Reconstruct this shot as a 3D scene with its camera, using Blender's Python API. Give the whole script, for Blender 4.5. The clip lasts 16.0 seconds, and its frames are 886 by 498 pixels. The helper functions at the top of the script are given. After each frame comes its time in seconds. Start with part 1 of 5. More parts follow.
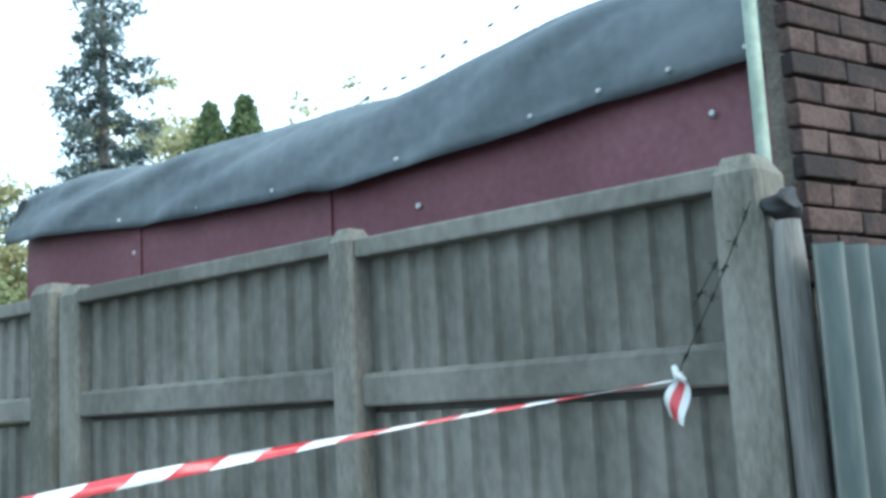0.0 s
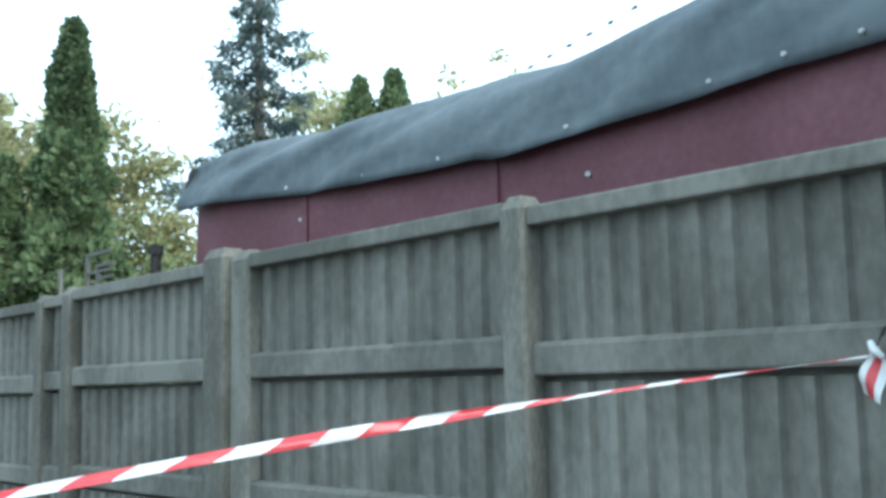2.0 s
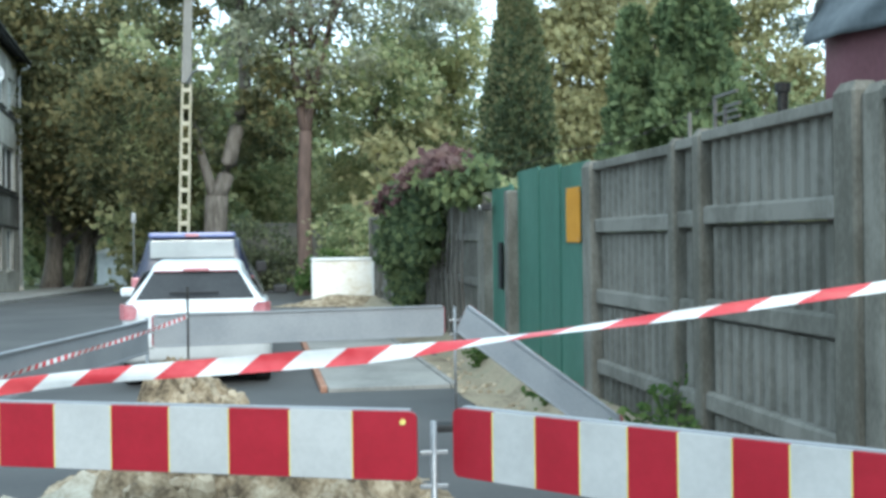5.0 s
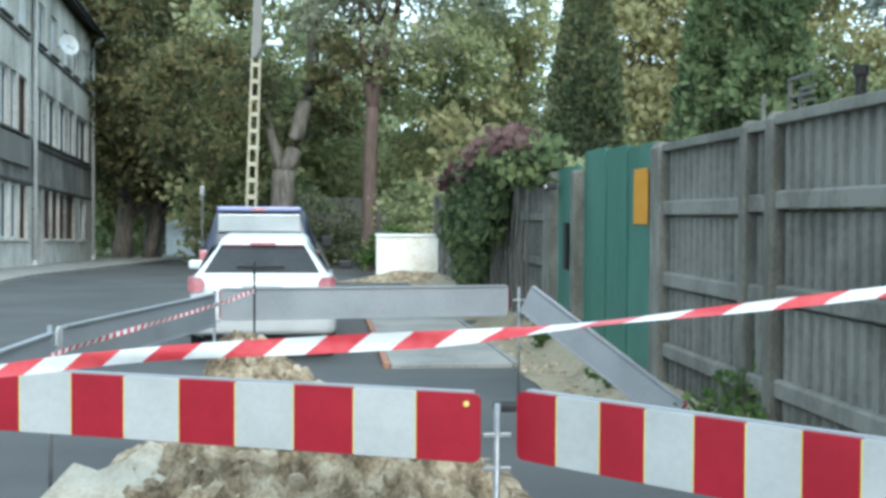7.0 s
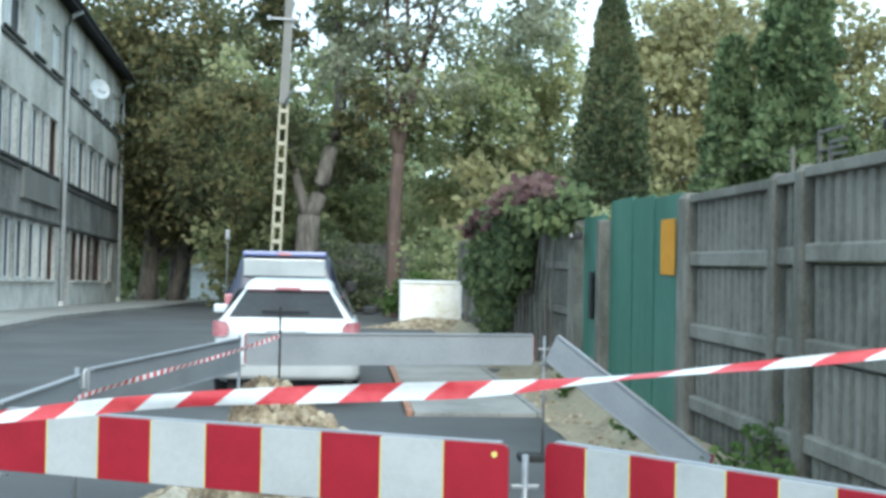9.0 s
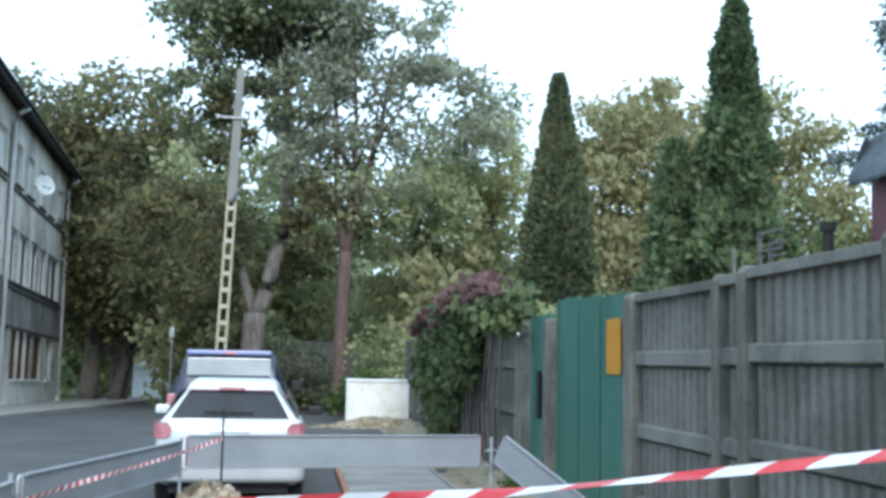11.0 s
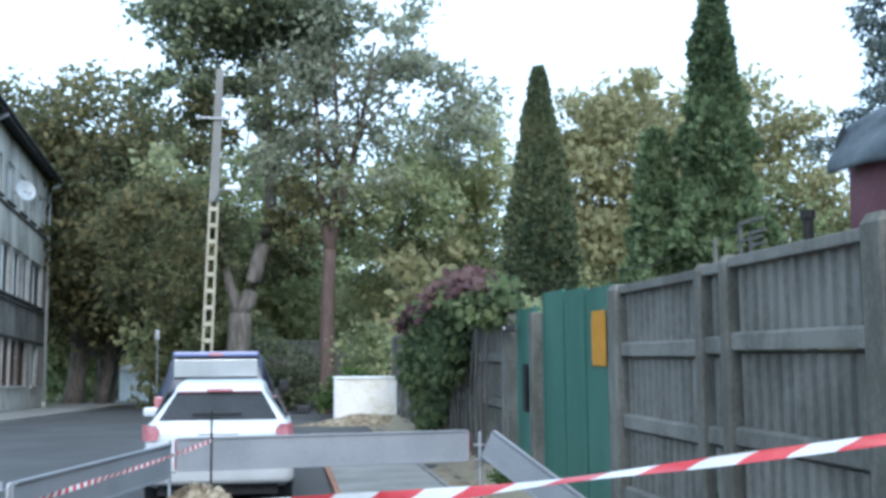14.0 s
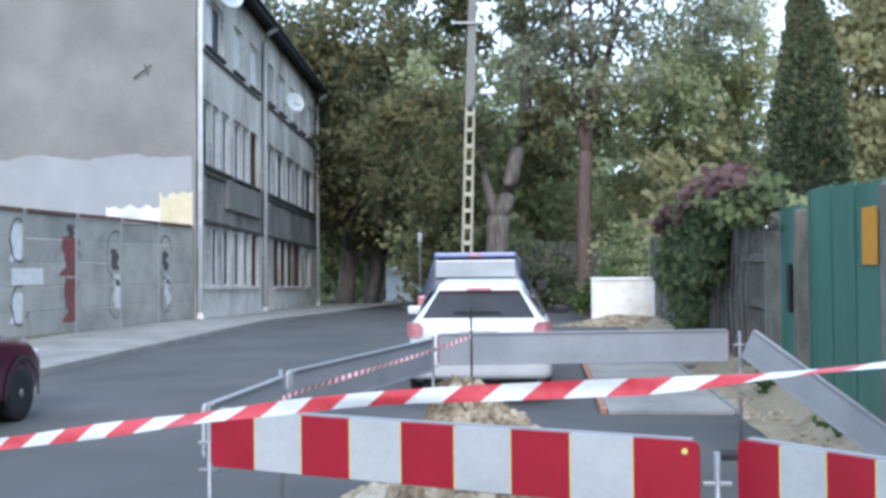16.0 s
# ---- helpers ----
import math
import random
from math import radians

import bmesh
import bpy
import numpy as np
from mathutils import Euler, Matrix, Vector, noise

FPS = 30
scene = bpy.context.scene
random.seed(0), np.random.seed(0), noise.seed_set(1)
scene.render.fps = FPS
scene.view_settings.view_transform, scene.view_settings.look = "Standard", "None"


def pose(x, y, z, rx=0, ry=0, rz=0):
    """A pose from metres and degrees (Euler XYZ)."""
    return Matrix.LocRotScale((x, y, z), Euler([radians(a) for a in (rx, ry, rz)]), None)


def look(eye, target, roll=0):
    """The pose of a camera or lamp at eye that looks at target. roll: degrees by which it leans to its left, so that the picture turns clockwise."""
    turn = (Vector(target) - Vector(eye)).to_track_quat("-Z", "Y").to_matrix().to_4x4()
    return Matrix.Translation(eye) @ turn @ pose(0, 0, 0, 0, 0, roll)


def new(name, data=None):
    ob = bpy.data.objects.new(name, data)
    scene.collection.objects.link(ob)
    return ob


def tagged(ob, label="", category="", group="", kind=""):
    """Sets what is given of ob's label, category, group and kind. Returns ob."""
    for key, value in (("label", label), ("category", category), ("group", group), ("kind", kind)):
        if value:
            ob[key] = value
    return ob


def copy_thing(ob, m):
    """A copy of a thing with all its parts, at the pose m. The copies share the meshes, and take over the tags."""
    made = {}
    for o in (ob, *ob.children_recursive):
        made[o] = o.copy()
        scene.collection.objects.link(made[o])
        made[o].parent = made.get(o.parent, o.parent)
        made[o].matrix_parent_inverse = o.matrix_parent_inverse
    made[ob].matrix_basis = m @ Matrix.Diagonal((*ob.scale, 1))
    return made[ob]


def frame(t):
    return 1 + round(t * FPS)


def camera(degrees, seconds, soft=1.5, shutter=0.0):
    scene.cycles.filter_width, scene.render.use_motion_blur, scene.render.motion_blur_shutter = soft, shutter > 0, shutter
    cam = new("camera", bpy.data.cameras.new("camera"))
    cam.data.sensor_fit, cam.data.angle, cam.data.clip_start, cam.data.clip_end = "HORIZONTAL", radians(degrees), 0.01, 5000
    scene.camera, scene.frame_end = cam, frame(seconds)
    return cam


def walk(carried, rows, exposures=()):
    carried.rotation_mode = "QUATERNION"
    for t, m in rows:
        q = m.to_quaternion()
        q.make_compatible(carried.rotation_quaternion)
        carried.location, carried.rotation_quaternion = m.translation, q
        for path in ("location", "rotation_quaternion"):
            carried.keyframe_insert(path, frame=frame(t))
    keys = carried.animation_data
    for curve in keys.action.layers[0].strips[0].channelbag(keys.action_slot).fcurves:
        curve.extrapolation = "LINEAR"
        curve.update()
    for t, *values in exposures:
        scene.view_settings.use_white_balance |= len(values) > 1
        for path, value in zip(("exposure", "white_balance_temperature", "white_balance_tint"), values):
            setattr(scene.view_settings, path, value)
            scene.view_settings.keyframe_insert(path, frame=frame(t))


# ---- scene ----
cam = camera(43.87, 16.0, soft=3.3)
PATH = [
    (0, (0.084, -0.058, 1.618), (1.5745, 1.2438, 1.9082), -2.96),
    (0.5, (0.069, -0.014, 1.619), (1.5222, 1.3311, 1.9015), -2.21),
    (1, (0.054, 0.014, 1.611), (1.4710, 1.4000, 1.8811), -1.90),
    (1.5, (0.049, 0.040, 1.610), (1.4077, 1.4847, 1.8716), -1.51),
    (2, (0.036, 0.046, 1.603), (1.3473, 1.5346, 1.8560), -1.16),
    (2.5, (0.011, 0.033, 1.596), (1.1499, 1.6676, 1.7707), -0.81),
    (3, (0.012, 0.013, 1.623), (0.9010, 1.7988, 1.7612), -0.84),
    (3.5, (0.007, -0.028, 1.616), (0.6640, 1.8597, 1.6758), -0.69),
    (4, (0.004, -0.026, 1.603), (0.4826, 1.9155, 1.6188), -0.92),
    (4.5, (0.003, -0.013, 1.602), (0.4014, 1.9466, 1.6053), -0.99),
    (5, (0.001, -0.008, 1.593), (0.3300, 1.9652, 1.5756), -0.77),
    (5.2, (-0.003, -0.006, 1.592), (0.2837, 1.9733, 1.5688), -0.28),
    (7.3, (-0.009, 0.022, 1.610), (0.2018, 2.0096, 1.5506), 0.37),
    (7.5, (-0.011, 0.028, 1.606), (0.2107, 2.0148, 1.5569), 0.77),
    (8, (-0.018, 0.025, 1.604), (0.2124, 2.0117, 1.5775), 0.96),
    (8.5, (-0.027, 0.017, 1.609), (0.1640, 2.0076, 1.5985), 1.25),
    (8.7, (-0.030, 0.018, 1.611), (0.1415, 2.0108, 1.6113), 1.16),
    (10.8, (-0.038, 0.010, 1.637), (0.1799, 1.9876, 1.8387), 1.24),
    (11, (-0.025, 0.013, 1.637), (0.2360, 1.9850, 1.8405), 1.05),
    (11.5, (-0.013, 0.019, 1.647), (0.3485, 1.9730, 1.8727), 0.17),
    (12, (-0.003, 0.027, 1.649), (0.3982, 1.9733, 1.8711), -0.59),
    (12.5, (-0.017, 0.013, 1.645), (0.3891, 1.9596, 1.8616), -0.66),
    (13, (-0.014, 0.011, 1.651), (0.4077, 1.9555, 1.8564), -0.89),
    (13.5, (-0.033, -0.013, 1.652), (0.3505, 1.9396, 1.8556), -0.94),
    (14, (-0.025, -0.017, 1.648), (0.2646, 1.9518, 1.8422), -0.48),
    (14.5, (-0.041, -0.035, 1.652), (0.1345, 1.9520, 1.7996), -0.67),
    (15, (-0.024, -0.029, 1.635), (0.0110, 1.9684, 1.7238), -0.46),
    (15.5, (-0.020, -0.044, 1.626), (-0.1221, 1.9532, 1.6559), -0.58),
    (16, (-0.005, -0.048, 1.620), (-0.1796, 1.9442, 1.6422), -0.62),
]
walk(cam, [(t, look(e, g, r)) for t, e, g, r in PATH],
     [(0, 1.4, 6150, 5), (2.0, 1.32, 6250, 4), (3.5, 1.18, 6400, 5), (8.7, 1.18, 6400, 5), (10.8, 0.98, 6150, 9), (12.5, 0.95, 5900, 12), (14.4, 0.97, 5900, 13), (15.6, 1.04, 6100, 19), (16, 1.04, 6100, 19)])

# ---- world and light: a bright overcast sky ----
world = bpy.data.worlds.new("overcast_sky")
scene.world = world
world.use_nodes = True
wn, wl = world.node_tree.nodes, world.node_tree.links
sky = wn.new("ShaderNodeTexSky")
sky.sky_type, sky.sun_disc = "NISHITA", False
sky.sun_elevation, sky.sun_rotation = radians(30), radians(184)
sky.dust_density, sky.air_density = 4.0, 1.0
veil = wn.new("ShaderNodeMix")
veil.data_type = "RGBA"
veil.inputs["Factor"].default_value = 0.93
veil.inputs["B"].default_value = (7.1, 9.4, 11.3, 1)
wl.new(sky.outputs["Color"], veil.inputs["A"])
wl.new(veil.outputs["Result"], wn["Background"].inputs["Color"])
wn["Background"].inputs["Strength"].default_value = 0.10
sun = new("sun", bpy.data.lights.new("sun", "SUN"))
sun.data.energy, sun.data.angle, sun.data.color = 1.3, radians(25), (1.0, 0.97, 0.92)
sun.matrix_world = look((4, -46, 33), (0, 10, 0))


# ---- materials ----
def material(name, colours, scale=4.0, rough=0.8, metal=0.0, bump=0.2, fine=40.0, stretch=(1, 1, 1), vary=0.0, trans=0.0, spec=0.3):
    """Two scales of noise: broad patches between the colours, and a fine grain that also gives relief."""
    m = bpy.data.materials.new(name)
    m.use_nodes = True
    n, l = m.node_tree.nodes, m.node_tree.links
    b = n["Principled BSDF"]
    b.inputs["Roughness"].default_value, b.inputs["Metallic"].default_value = rough, metal
    b.inputs["Specular IOR Level"].default_value = spec
    geo, tc, mp = n.new("ShaderNodeNewGeometry"), n.new("ShaderNodeTexCoord"), n.new("ShaderNodeMapping")
    mp.inputs["Scale"].default_value = stretch
    l.new(geo.outputs["Position"], mp.inputs["Vector"])
    big, small, ramp = n.new("ShaderNodeTexNoise"), n.new("ShaderNodeTexNoise"), n.new("ShaderNodeValToRGB")
    big.inputs["Scale"].default_value, big.inputs["Detail"].default_value = scale, 6
    small.inputs["Scale"].default_value, small.inputs["Detail"].default_value = fine, 4
    l.new(mp.outputs["Vector"], big.inputs["Vector"])
    l.new(mp.outputs["Vector"], small.inputs["Vector"])
    add = n.new("ShaderNodeMath")
    add.operation = "MULTIPLY_ADD"
    add.inputs[1].default_value, add.inputs[2].default_value = 0.35, 0.0
    l.new(small.outputs["Fac"], add.inputs[0])
    mixed = n.new("ShaderNodeMath")
    mixed.operation = "MULTIPLY_ADD"
    mixed.inputs[1].default_value = 0.65
    l.new(big.outputs["Fac"], mixed.inputs[0])
    l.new(add.outputs[0], mixed.inputs[2])
    last = mixed
    if vary:
        info = n.new("ShaderNodeObjectInfo") if vary > 0 else geo
        rnd = n.new("ShaderNodeMath")
        rnd.operation = "MULTIPLY_ADD"
        l.new(info.outputs["Random"] if vary > 0 else geo.outputs["Random Per Island"], rnd.inputs[0])
        rnd.inputs[1].default_value = abs(vary)
        shift = n.new("ShaderNodeMath")
        shift.operation = "ADD"
        shift.inputs[1].default_value = -abs(vary) / 2
        l.new(mixed.outputs[0], rnd.inputs[2])
        l.new(rnd.outputs[0], shift.inputs[0])
        last = shift
    e = ramp.color_ramp.elements
    for i, c in enumerate(colours):
        at = 0.37 + 0.26 * i / max(1, len(colours) - 1)
        el = e[i] if i < 2 else e.new(at)
        el.position, el.color = at, (*c, 1)
    l.new(last.outputs[0], ramp.inputs["Fac"])
    l.new(ramp.outputs["Color"], b.inputs["Base Color"])
    if bump:
        bp = n.new("ShaderNodeBump")
        bp.inputs["Strength"].default_value, bp.inputs["Distance"].default_value = bump, 0.02
        l.new(mixed.outputs[0], bp.inputs["Height"])
        l.new(bp.outputs["Normal"], b.inputs["Normal"])
    if trans:
        out = n["Material Output"]
        tr, mx = n.new("ShaderNodeBsdfTranslucent"), n.new("ShaderNodeMixShader")
        mx.inputs["Fac"].default_value = trans
        l.new(ramp.outputs["Color"], tr.inputs["Color"])
        l.new(b.outputs[0], mx.inputs[1])
        l.new(tr.outputs[0], mx.inputs[2])
        l.new(mx.outputs[0], out.inputs["Surface"])
    return m


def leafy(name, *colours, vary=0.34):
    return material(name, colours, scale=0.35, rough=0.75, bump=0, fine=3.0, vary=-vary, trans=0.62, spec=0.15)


ASPHALT = material("asphalt", [(.06, .061, .063), (.077, .078, .079), (.095, .095, .095)], 0.6, .85, bump=.3, fine=60)
PAVING = material("paving", [(.17, .168, .16), (.25, .247, .232), (.31, .3, .28)], 1.2, .9, bump=.3, fine=50)
KERB = material("kerb", [(.21, .203, .19), (.29, .282, .268)], 3, .9, fine=60)
EDGING = material("red_edging", [(.25, .12, .08), (.36, .2, .14)], 5, .9, fine=60)
DIRT = material("dirt", [(.15, .12, .085), (.3, .25, .18), (.22, .2, .14)], 1.8, .95, bump=.8, fine=25)
GRASS = material("grass", [(.05, .07, .03), (.1, .11, .05), (.15, .13, .08)], .5, .95, bump=.8, fine=20)
SAND = material("sand", [(.075, .055, .036), (.23, .178, .118), (.4, .34, .25)], 7, .95, bump=.9, fine=45)
SLAB = material("dusty_slab", [(.26, .225, .17), (.38, .345, .28), (.44, .41, .35)], 5, .95, bump=.5, fine=45)
CLOD = material("clod", [(.25, .2, .14), (.42, .36, .27)], 12, .95, bump=.8, fine=60, vary=.3)
CONCRETE = material("concrete", [(.105, .1, .086), (.148, .141, .123), (.198, .189, .167)], 3.0, .92, bump=.4, fine=26, stretch=(1, 1, .65), vary=.16)
POST_CONCRETE = material("post_concrete", [(.095, .09, .075), (.148, .14, .12), (.205, .196, .17)], 6, .92, bump=.3, fine=70, stretch=(1, 1, .35), vary=.12)
GREENPAINT = material("green_paint", [(0.036, 0.112, 0.083), (0.050, 0.146, 0.109), (0.072, 0.170, 0.133)], 2, .5, bump=.08, fine=30, stretch=(1, 1, .25))
AMBER = material("amber_sign", [(.5, .21, .015), (.58, .26, .03)], 6, .5, bump=.02)
BURGUNDY = material("burgundy_sheet", [(.112, .037, .047), (.138, .048, .06), (.168, .066, .08)], 1.6, .55, bump=.1, fine=30)
FELT = material("grey_felt", [(.072, .086, .096), (.092, .108, .12), (.118, .135, .147)], 2.2, .7, bump=.1, fine=16)
WASHER = material("washer", [(.4, .4, .4), (.5, .5, .5)], 20, .4)
BRICK = material("brick", [(.024, .018, .017), (.05, .03, .027), (.085, .056, .049)], 8, .9, bump=.6, fine=60, vary=.25)
MORTAR = material("mortar", [(.07, .058, .05), (.16, .135, .112)], 9, .95, bump=.8, fine=60)
ZINC = material("corrugated_zinc", [(.05, .068, .068), (.078, .098, .096), (.11, .127, .123)], 2, .5, .5, bump=.1, fine=40, stretch=(1, 1, .2))
OLDWOOD = material("weathered_wood", [(.07, .07, .066), (.13, .123, .115), (.19, .182, .168)], 6, .9, bump=.5, fine=50, stretch=(3, 3, .2))
PIPEGREEN = material("painted_pipe", [(.16, .21, .17), (.26, .31, .26)], 9, .6, .2, fine=40)
BLACKWIRE = material("wire", [(.02, .02, .02), (.05, .045, .04)], 30, .6, .5)
RED_FILM = material("red_film", [(.24, .004, .014), (.29, .007, .02)], 8, .35, bump=.03, spec=.5)
WHITE_FILM = material("white_film", [(.33, .34, .34), (.39, .4, .4)], 5, .35, bump=.03, spec=.5)
TAPE_RED = material("tape_red", [(.52, .035, .05), (.62, .08, .09)], 6, .3, bump=.05, trans=.25, spec=.5)
TAPE_WHITE = material("tape_white", [(.6, .61, .61), (.72, .73, .73)], 6, .3, bump=.05, trans=.25, spec=.5)
BACKGREY = material("barrier_back", [(.21, .225, .243), (.24, .255, .273), (.27, .286, .302)], 2.5, .55, .1, bump=.06, fine=50)
STEEL = material("galvanised_steel", [(.2, .21, .22), (.32, .33, .34)], 9, .45, .7, fine=60)
YELLOW = material("yellow_edge", [(.5, .44, .12), (.6, .52, .16)], 9, .5)
RENDER_GREY = material("grey_render", [(.175, .17, .157), (.215, .208, .192), (.25, .243, .226)], .7, .95, bump=.25, fine=25)
RENDER_DIRTY = material("sooty_render", [(0.21, 0.2, 0.18), (0.5, 0.475, 0.43), (0.7, 0.67, 0.62)], .55, .95, bump=.3, fine=16, stretch=(1, 1, .45))
# Near-black colour that paints the shadow lines along sills and ledges.
SHADE_LINE = material("dark_shade_line", [(.05, .05, .05), (.11, .108, .1)], 3, .95, bump=.2, fine=25)
SOOTY = material("sooty_band", [(.1, .097, .09), (.22, .21, .195), (.36, .345, .32)], .8, .95, bump=.3, fine=16, stretch=(1, 1, .45))
PATCH = material("pale_render", [(.27, .277, .28), (.32, .327, .33)], 1.2, .9, bump=.15, fine=25)
CREAM = material("cream_render", [(.5, .43, .28), (.6, .53, .38)], 3, .9, bump=.15, fine=25)
WHITEWALL = material("white_plinth", [(.5, .48, .45), (.78, .76, .72)], 1.3, .9, bump=.2, fine=20)
ROOFDARK = material("dark_roofing", [(.025, .027, .03), (.055, .057, .06)], 1.5, .8, fine=20)
FRAMEWHITE = material("white_frame", [(.6, .61, .6), (.75, .76, .75)], 3, .5, bump=.05)
FRAMEBROWN = material("brown_frame", [(.08, .045, .035), (.16, .09, .07)], 5, .6, bump=.1)
CARGLASS = material("car_glass", [(.035, .038, .042), (.06, .064, .068)], 1.2, .25, spec=.12, bump=0)
GLASS = material("window_glass", [(.012, .014, .016), (.03, .033, .036)], 1.2, .3, spec=.06, bump=0)
DOWNPIPE = material("zinc_pipe", [(.5, .52, .52), (.64, .66, .66)], 4, .5, .1, fine=40)
CURTAIN = material("curtain", [(.55, .56, .56), (.78, .79, .79)], 3, .9, bump=.1, stretch=(6, 6, .3))
WALLPANEL = material("prefab_wall", [(.22, .22, .2), (.3, .3, .275), (.36, .355, .33)], 1.5, .95, bump=.4, fine=30, vary=.12)
GRAF_DARK = material("dark_spray", [(.04, .04, .04), (.1, .1, .1)], 7, .8)
GRAF_RED = material("red_spray", [(.15, .04, .045), (.22, .085, .085)], 7, .8)
GRAF_WHITE = material("white_spray", [(.48, .48, .48), (.62, .62, .62)], 7, .8)
CARWHITE = material("white_car_paint", [(.54, .575, .6), (.6, .63, .65)], 2, .25, bump=0, spec=.6)
CARSILVER = material("grey_bumper", [(.42, .43, .43), (.48, .49, .49)], 4, .4, bump=.03)
CARBLUE = material("blue_car_paint", [(.13, .155, .32), (.16, .19, .37)], 2, .3, bump=0, spec=.6)
CARDARK = material("dark_blue_paint", [(.02, .025, .05), (.035, .04, .07)], 2, .3, bump=0, spec=.6)
CARRED = material("maroon_car_paint", [(0.051, 0.006, 0.018), (0.066, 0.009, 0.025)], 2, .22, bump=0, spec=.6)
TYRE = material("tyre_rubber", [(.012, .012, .013), (.025, .025, .026)], 12, .85, bump=.2)
RIM = material("alloy_rim", [(.3, .31, .32), (.4, .41, .42)], 6, .35, .7)
PLASTIC = material("black_plastic", [(.015, .015, .016), (.03, .03, .032)], 9, .6)
LAMPRED = material("red_lamp_glass", [(.36, .1, .12), (.48, .22, .24)], 6, .2, bump=0, spec=.6)
LAMPCLEAR = material("clear_lamp_glass", [(.6, .6, .6), (.7, .7, .7)], 6, .15, bump=0, spec=.6)
# Pale base colour paints the reflected sky into the van's rear glass.
SKYGLASS = material("sky_pale_glass", [(.3, .31, .31), (.38, .4, .4)], 2, .12, spec=.8, bump=0)
BINWHITE = material("stained_white_metal", [(.6, .55, .45), (.72, .7, .65), (.78, .77, .74)], 1.6, .7, bump=.1, fine=12)
POLECONC = material("pole_concrete", [(.34, .31, .22), (.46, .43, .34)], 3, .9, bump=.3, fine=40)
BARK = material("bark", [(.075, .065, .055), (.14, .125, .11), (.2, .18, .16)], 3, .95, bump=1.0, fine=20, stretch=(3, 3, .6))
BARKRED = material("reddish_bark", [(.085, .06, .052), (.145, .1, .085)], 3, .95, bump=1.0, fine=20, stretch=(3, 3, .6))
DISHWHITE = material("dish_white", [(.6, .62, .63), (.7, .72, .73)], 3, .5, bump=0)
# Leaf colours lifted above natural foliage to paint in haze and veiling glare.
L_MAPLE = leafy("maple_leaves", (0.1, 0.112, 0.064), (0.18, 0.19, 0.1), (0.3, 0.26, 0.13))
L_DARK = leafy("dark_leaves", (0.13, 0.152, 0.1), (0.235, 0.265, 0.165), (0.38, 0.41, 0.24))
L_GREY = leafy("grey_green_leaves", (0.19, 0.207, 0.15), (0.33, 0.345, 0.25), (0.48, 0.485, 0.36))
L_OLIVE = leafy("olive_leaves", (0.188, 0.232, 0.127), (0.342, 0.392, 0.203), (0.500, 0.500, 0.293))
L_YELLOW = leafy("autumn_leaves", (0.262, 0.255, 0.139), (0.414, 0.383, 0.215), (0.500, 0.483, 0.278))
L_LIGHT = leafy("pale_lifted_leaves", (0.22, 0.26, 0.14), (0.36, 0.38, 0.2), (0.5, 0.48, 0.27))
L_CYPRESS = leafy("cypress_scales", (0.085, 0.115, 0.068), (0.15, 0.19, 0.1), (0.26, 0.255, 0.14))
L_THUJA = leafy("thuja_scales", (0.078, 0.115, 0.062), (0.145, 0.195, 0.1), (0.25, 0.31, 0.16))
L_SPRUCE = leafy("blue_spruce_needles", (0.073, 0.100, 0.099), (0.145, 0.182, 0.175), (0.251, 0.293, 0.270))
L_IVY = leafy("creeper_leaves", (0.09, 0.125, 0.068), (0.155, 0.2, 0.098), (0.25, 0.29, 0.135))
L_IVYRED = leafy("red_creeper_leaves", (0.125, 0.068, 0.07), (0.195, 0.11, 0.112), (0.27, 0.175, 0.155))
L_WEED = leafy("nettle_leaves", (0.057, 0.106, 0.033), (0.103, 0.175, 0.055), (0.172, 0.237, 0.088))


# ---- building blocks ----
def mesh_of(bm, name, smooth=False):
    me = bpy.data.meshes.new(name)
    bm.normal_update()
    bm.to_mesh(me)
    bm.free()
    if smooth:
        me.shade_smooth()
    return me


def part(name, bm, mat, parent=None, label="", m=None, smooth=False):
    """One mesh object from a bmesh (or a ready mesh) under a thing or a part."""
    me = bm if isinstance(bm, bpy.types.Mesh) else mesh_of(bm, name, smooth)
    if mat is not None and not me.materials:
        me.materials.append(mat)
    ob = new(name, me)
    if parent is not None:
        ob.parent = parent
    if m is not None:
        ob.matrix_basis = m
    if label:
        ob["label"] = label
    return ob


def thing(name, m, label, category, group="", kind=""):
    e = new(name)
    e.empty_display_size = 0.1
    e.matrix_basis = m
    return tagged(e, label, category, group, kind)


def box(bm, x0, x1, y0, y1, z0, z1, bevel=0.0, m=None):
    r = bmesh.ops.create_cube(bm, size=1)
    vs = r["verts"]
    for v in vs:
        v.co = Vector((x0 if v.co.x < 0 else x1, y0 if v.co.y < 0 else y1, z0 if v.co.z < 0 else z1))
        if m:
            v.co = m @ v.co
    if bevel:
        es = list({e for v in vs for e in v.link_edges})
        bmesh.ops.bevel(bm, geom=es, offset=bevel, segments=2, affect="EDGES", profile=.6)
    return bm


def boxm(x0, x1, y0, y1, z0, z1, bevel=0.0, m=None):
    return box(bmesh.new(), x0, x1, y0, y1, z0, z1, bevel, m)


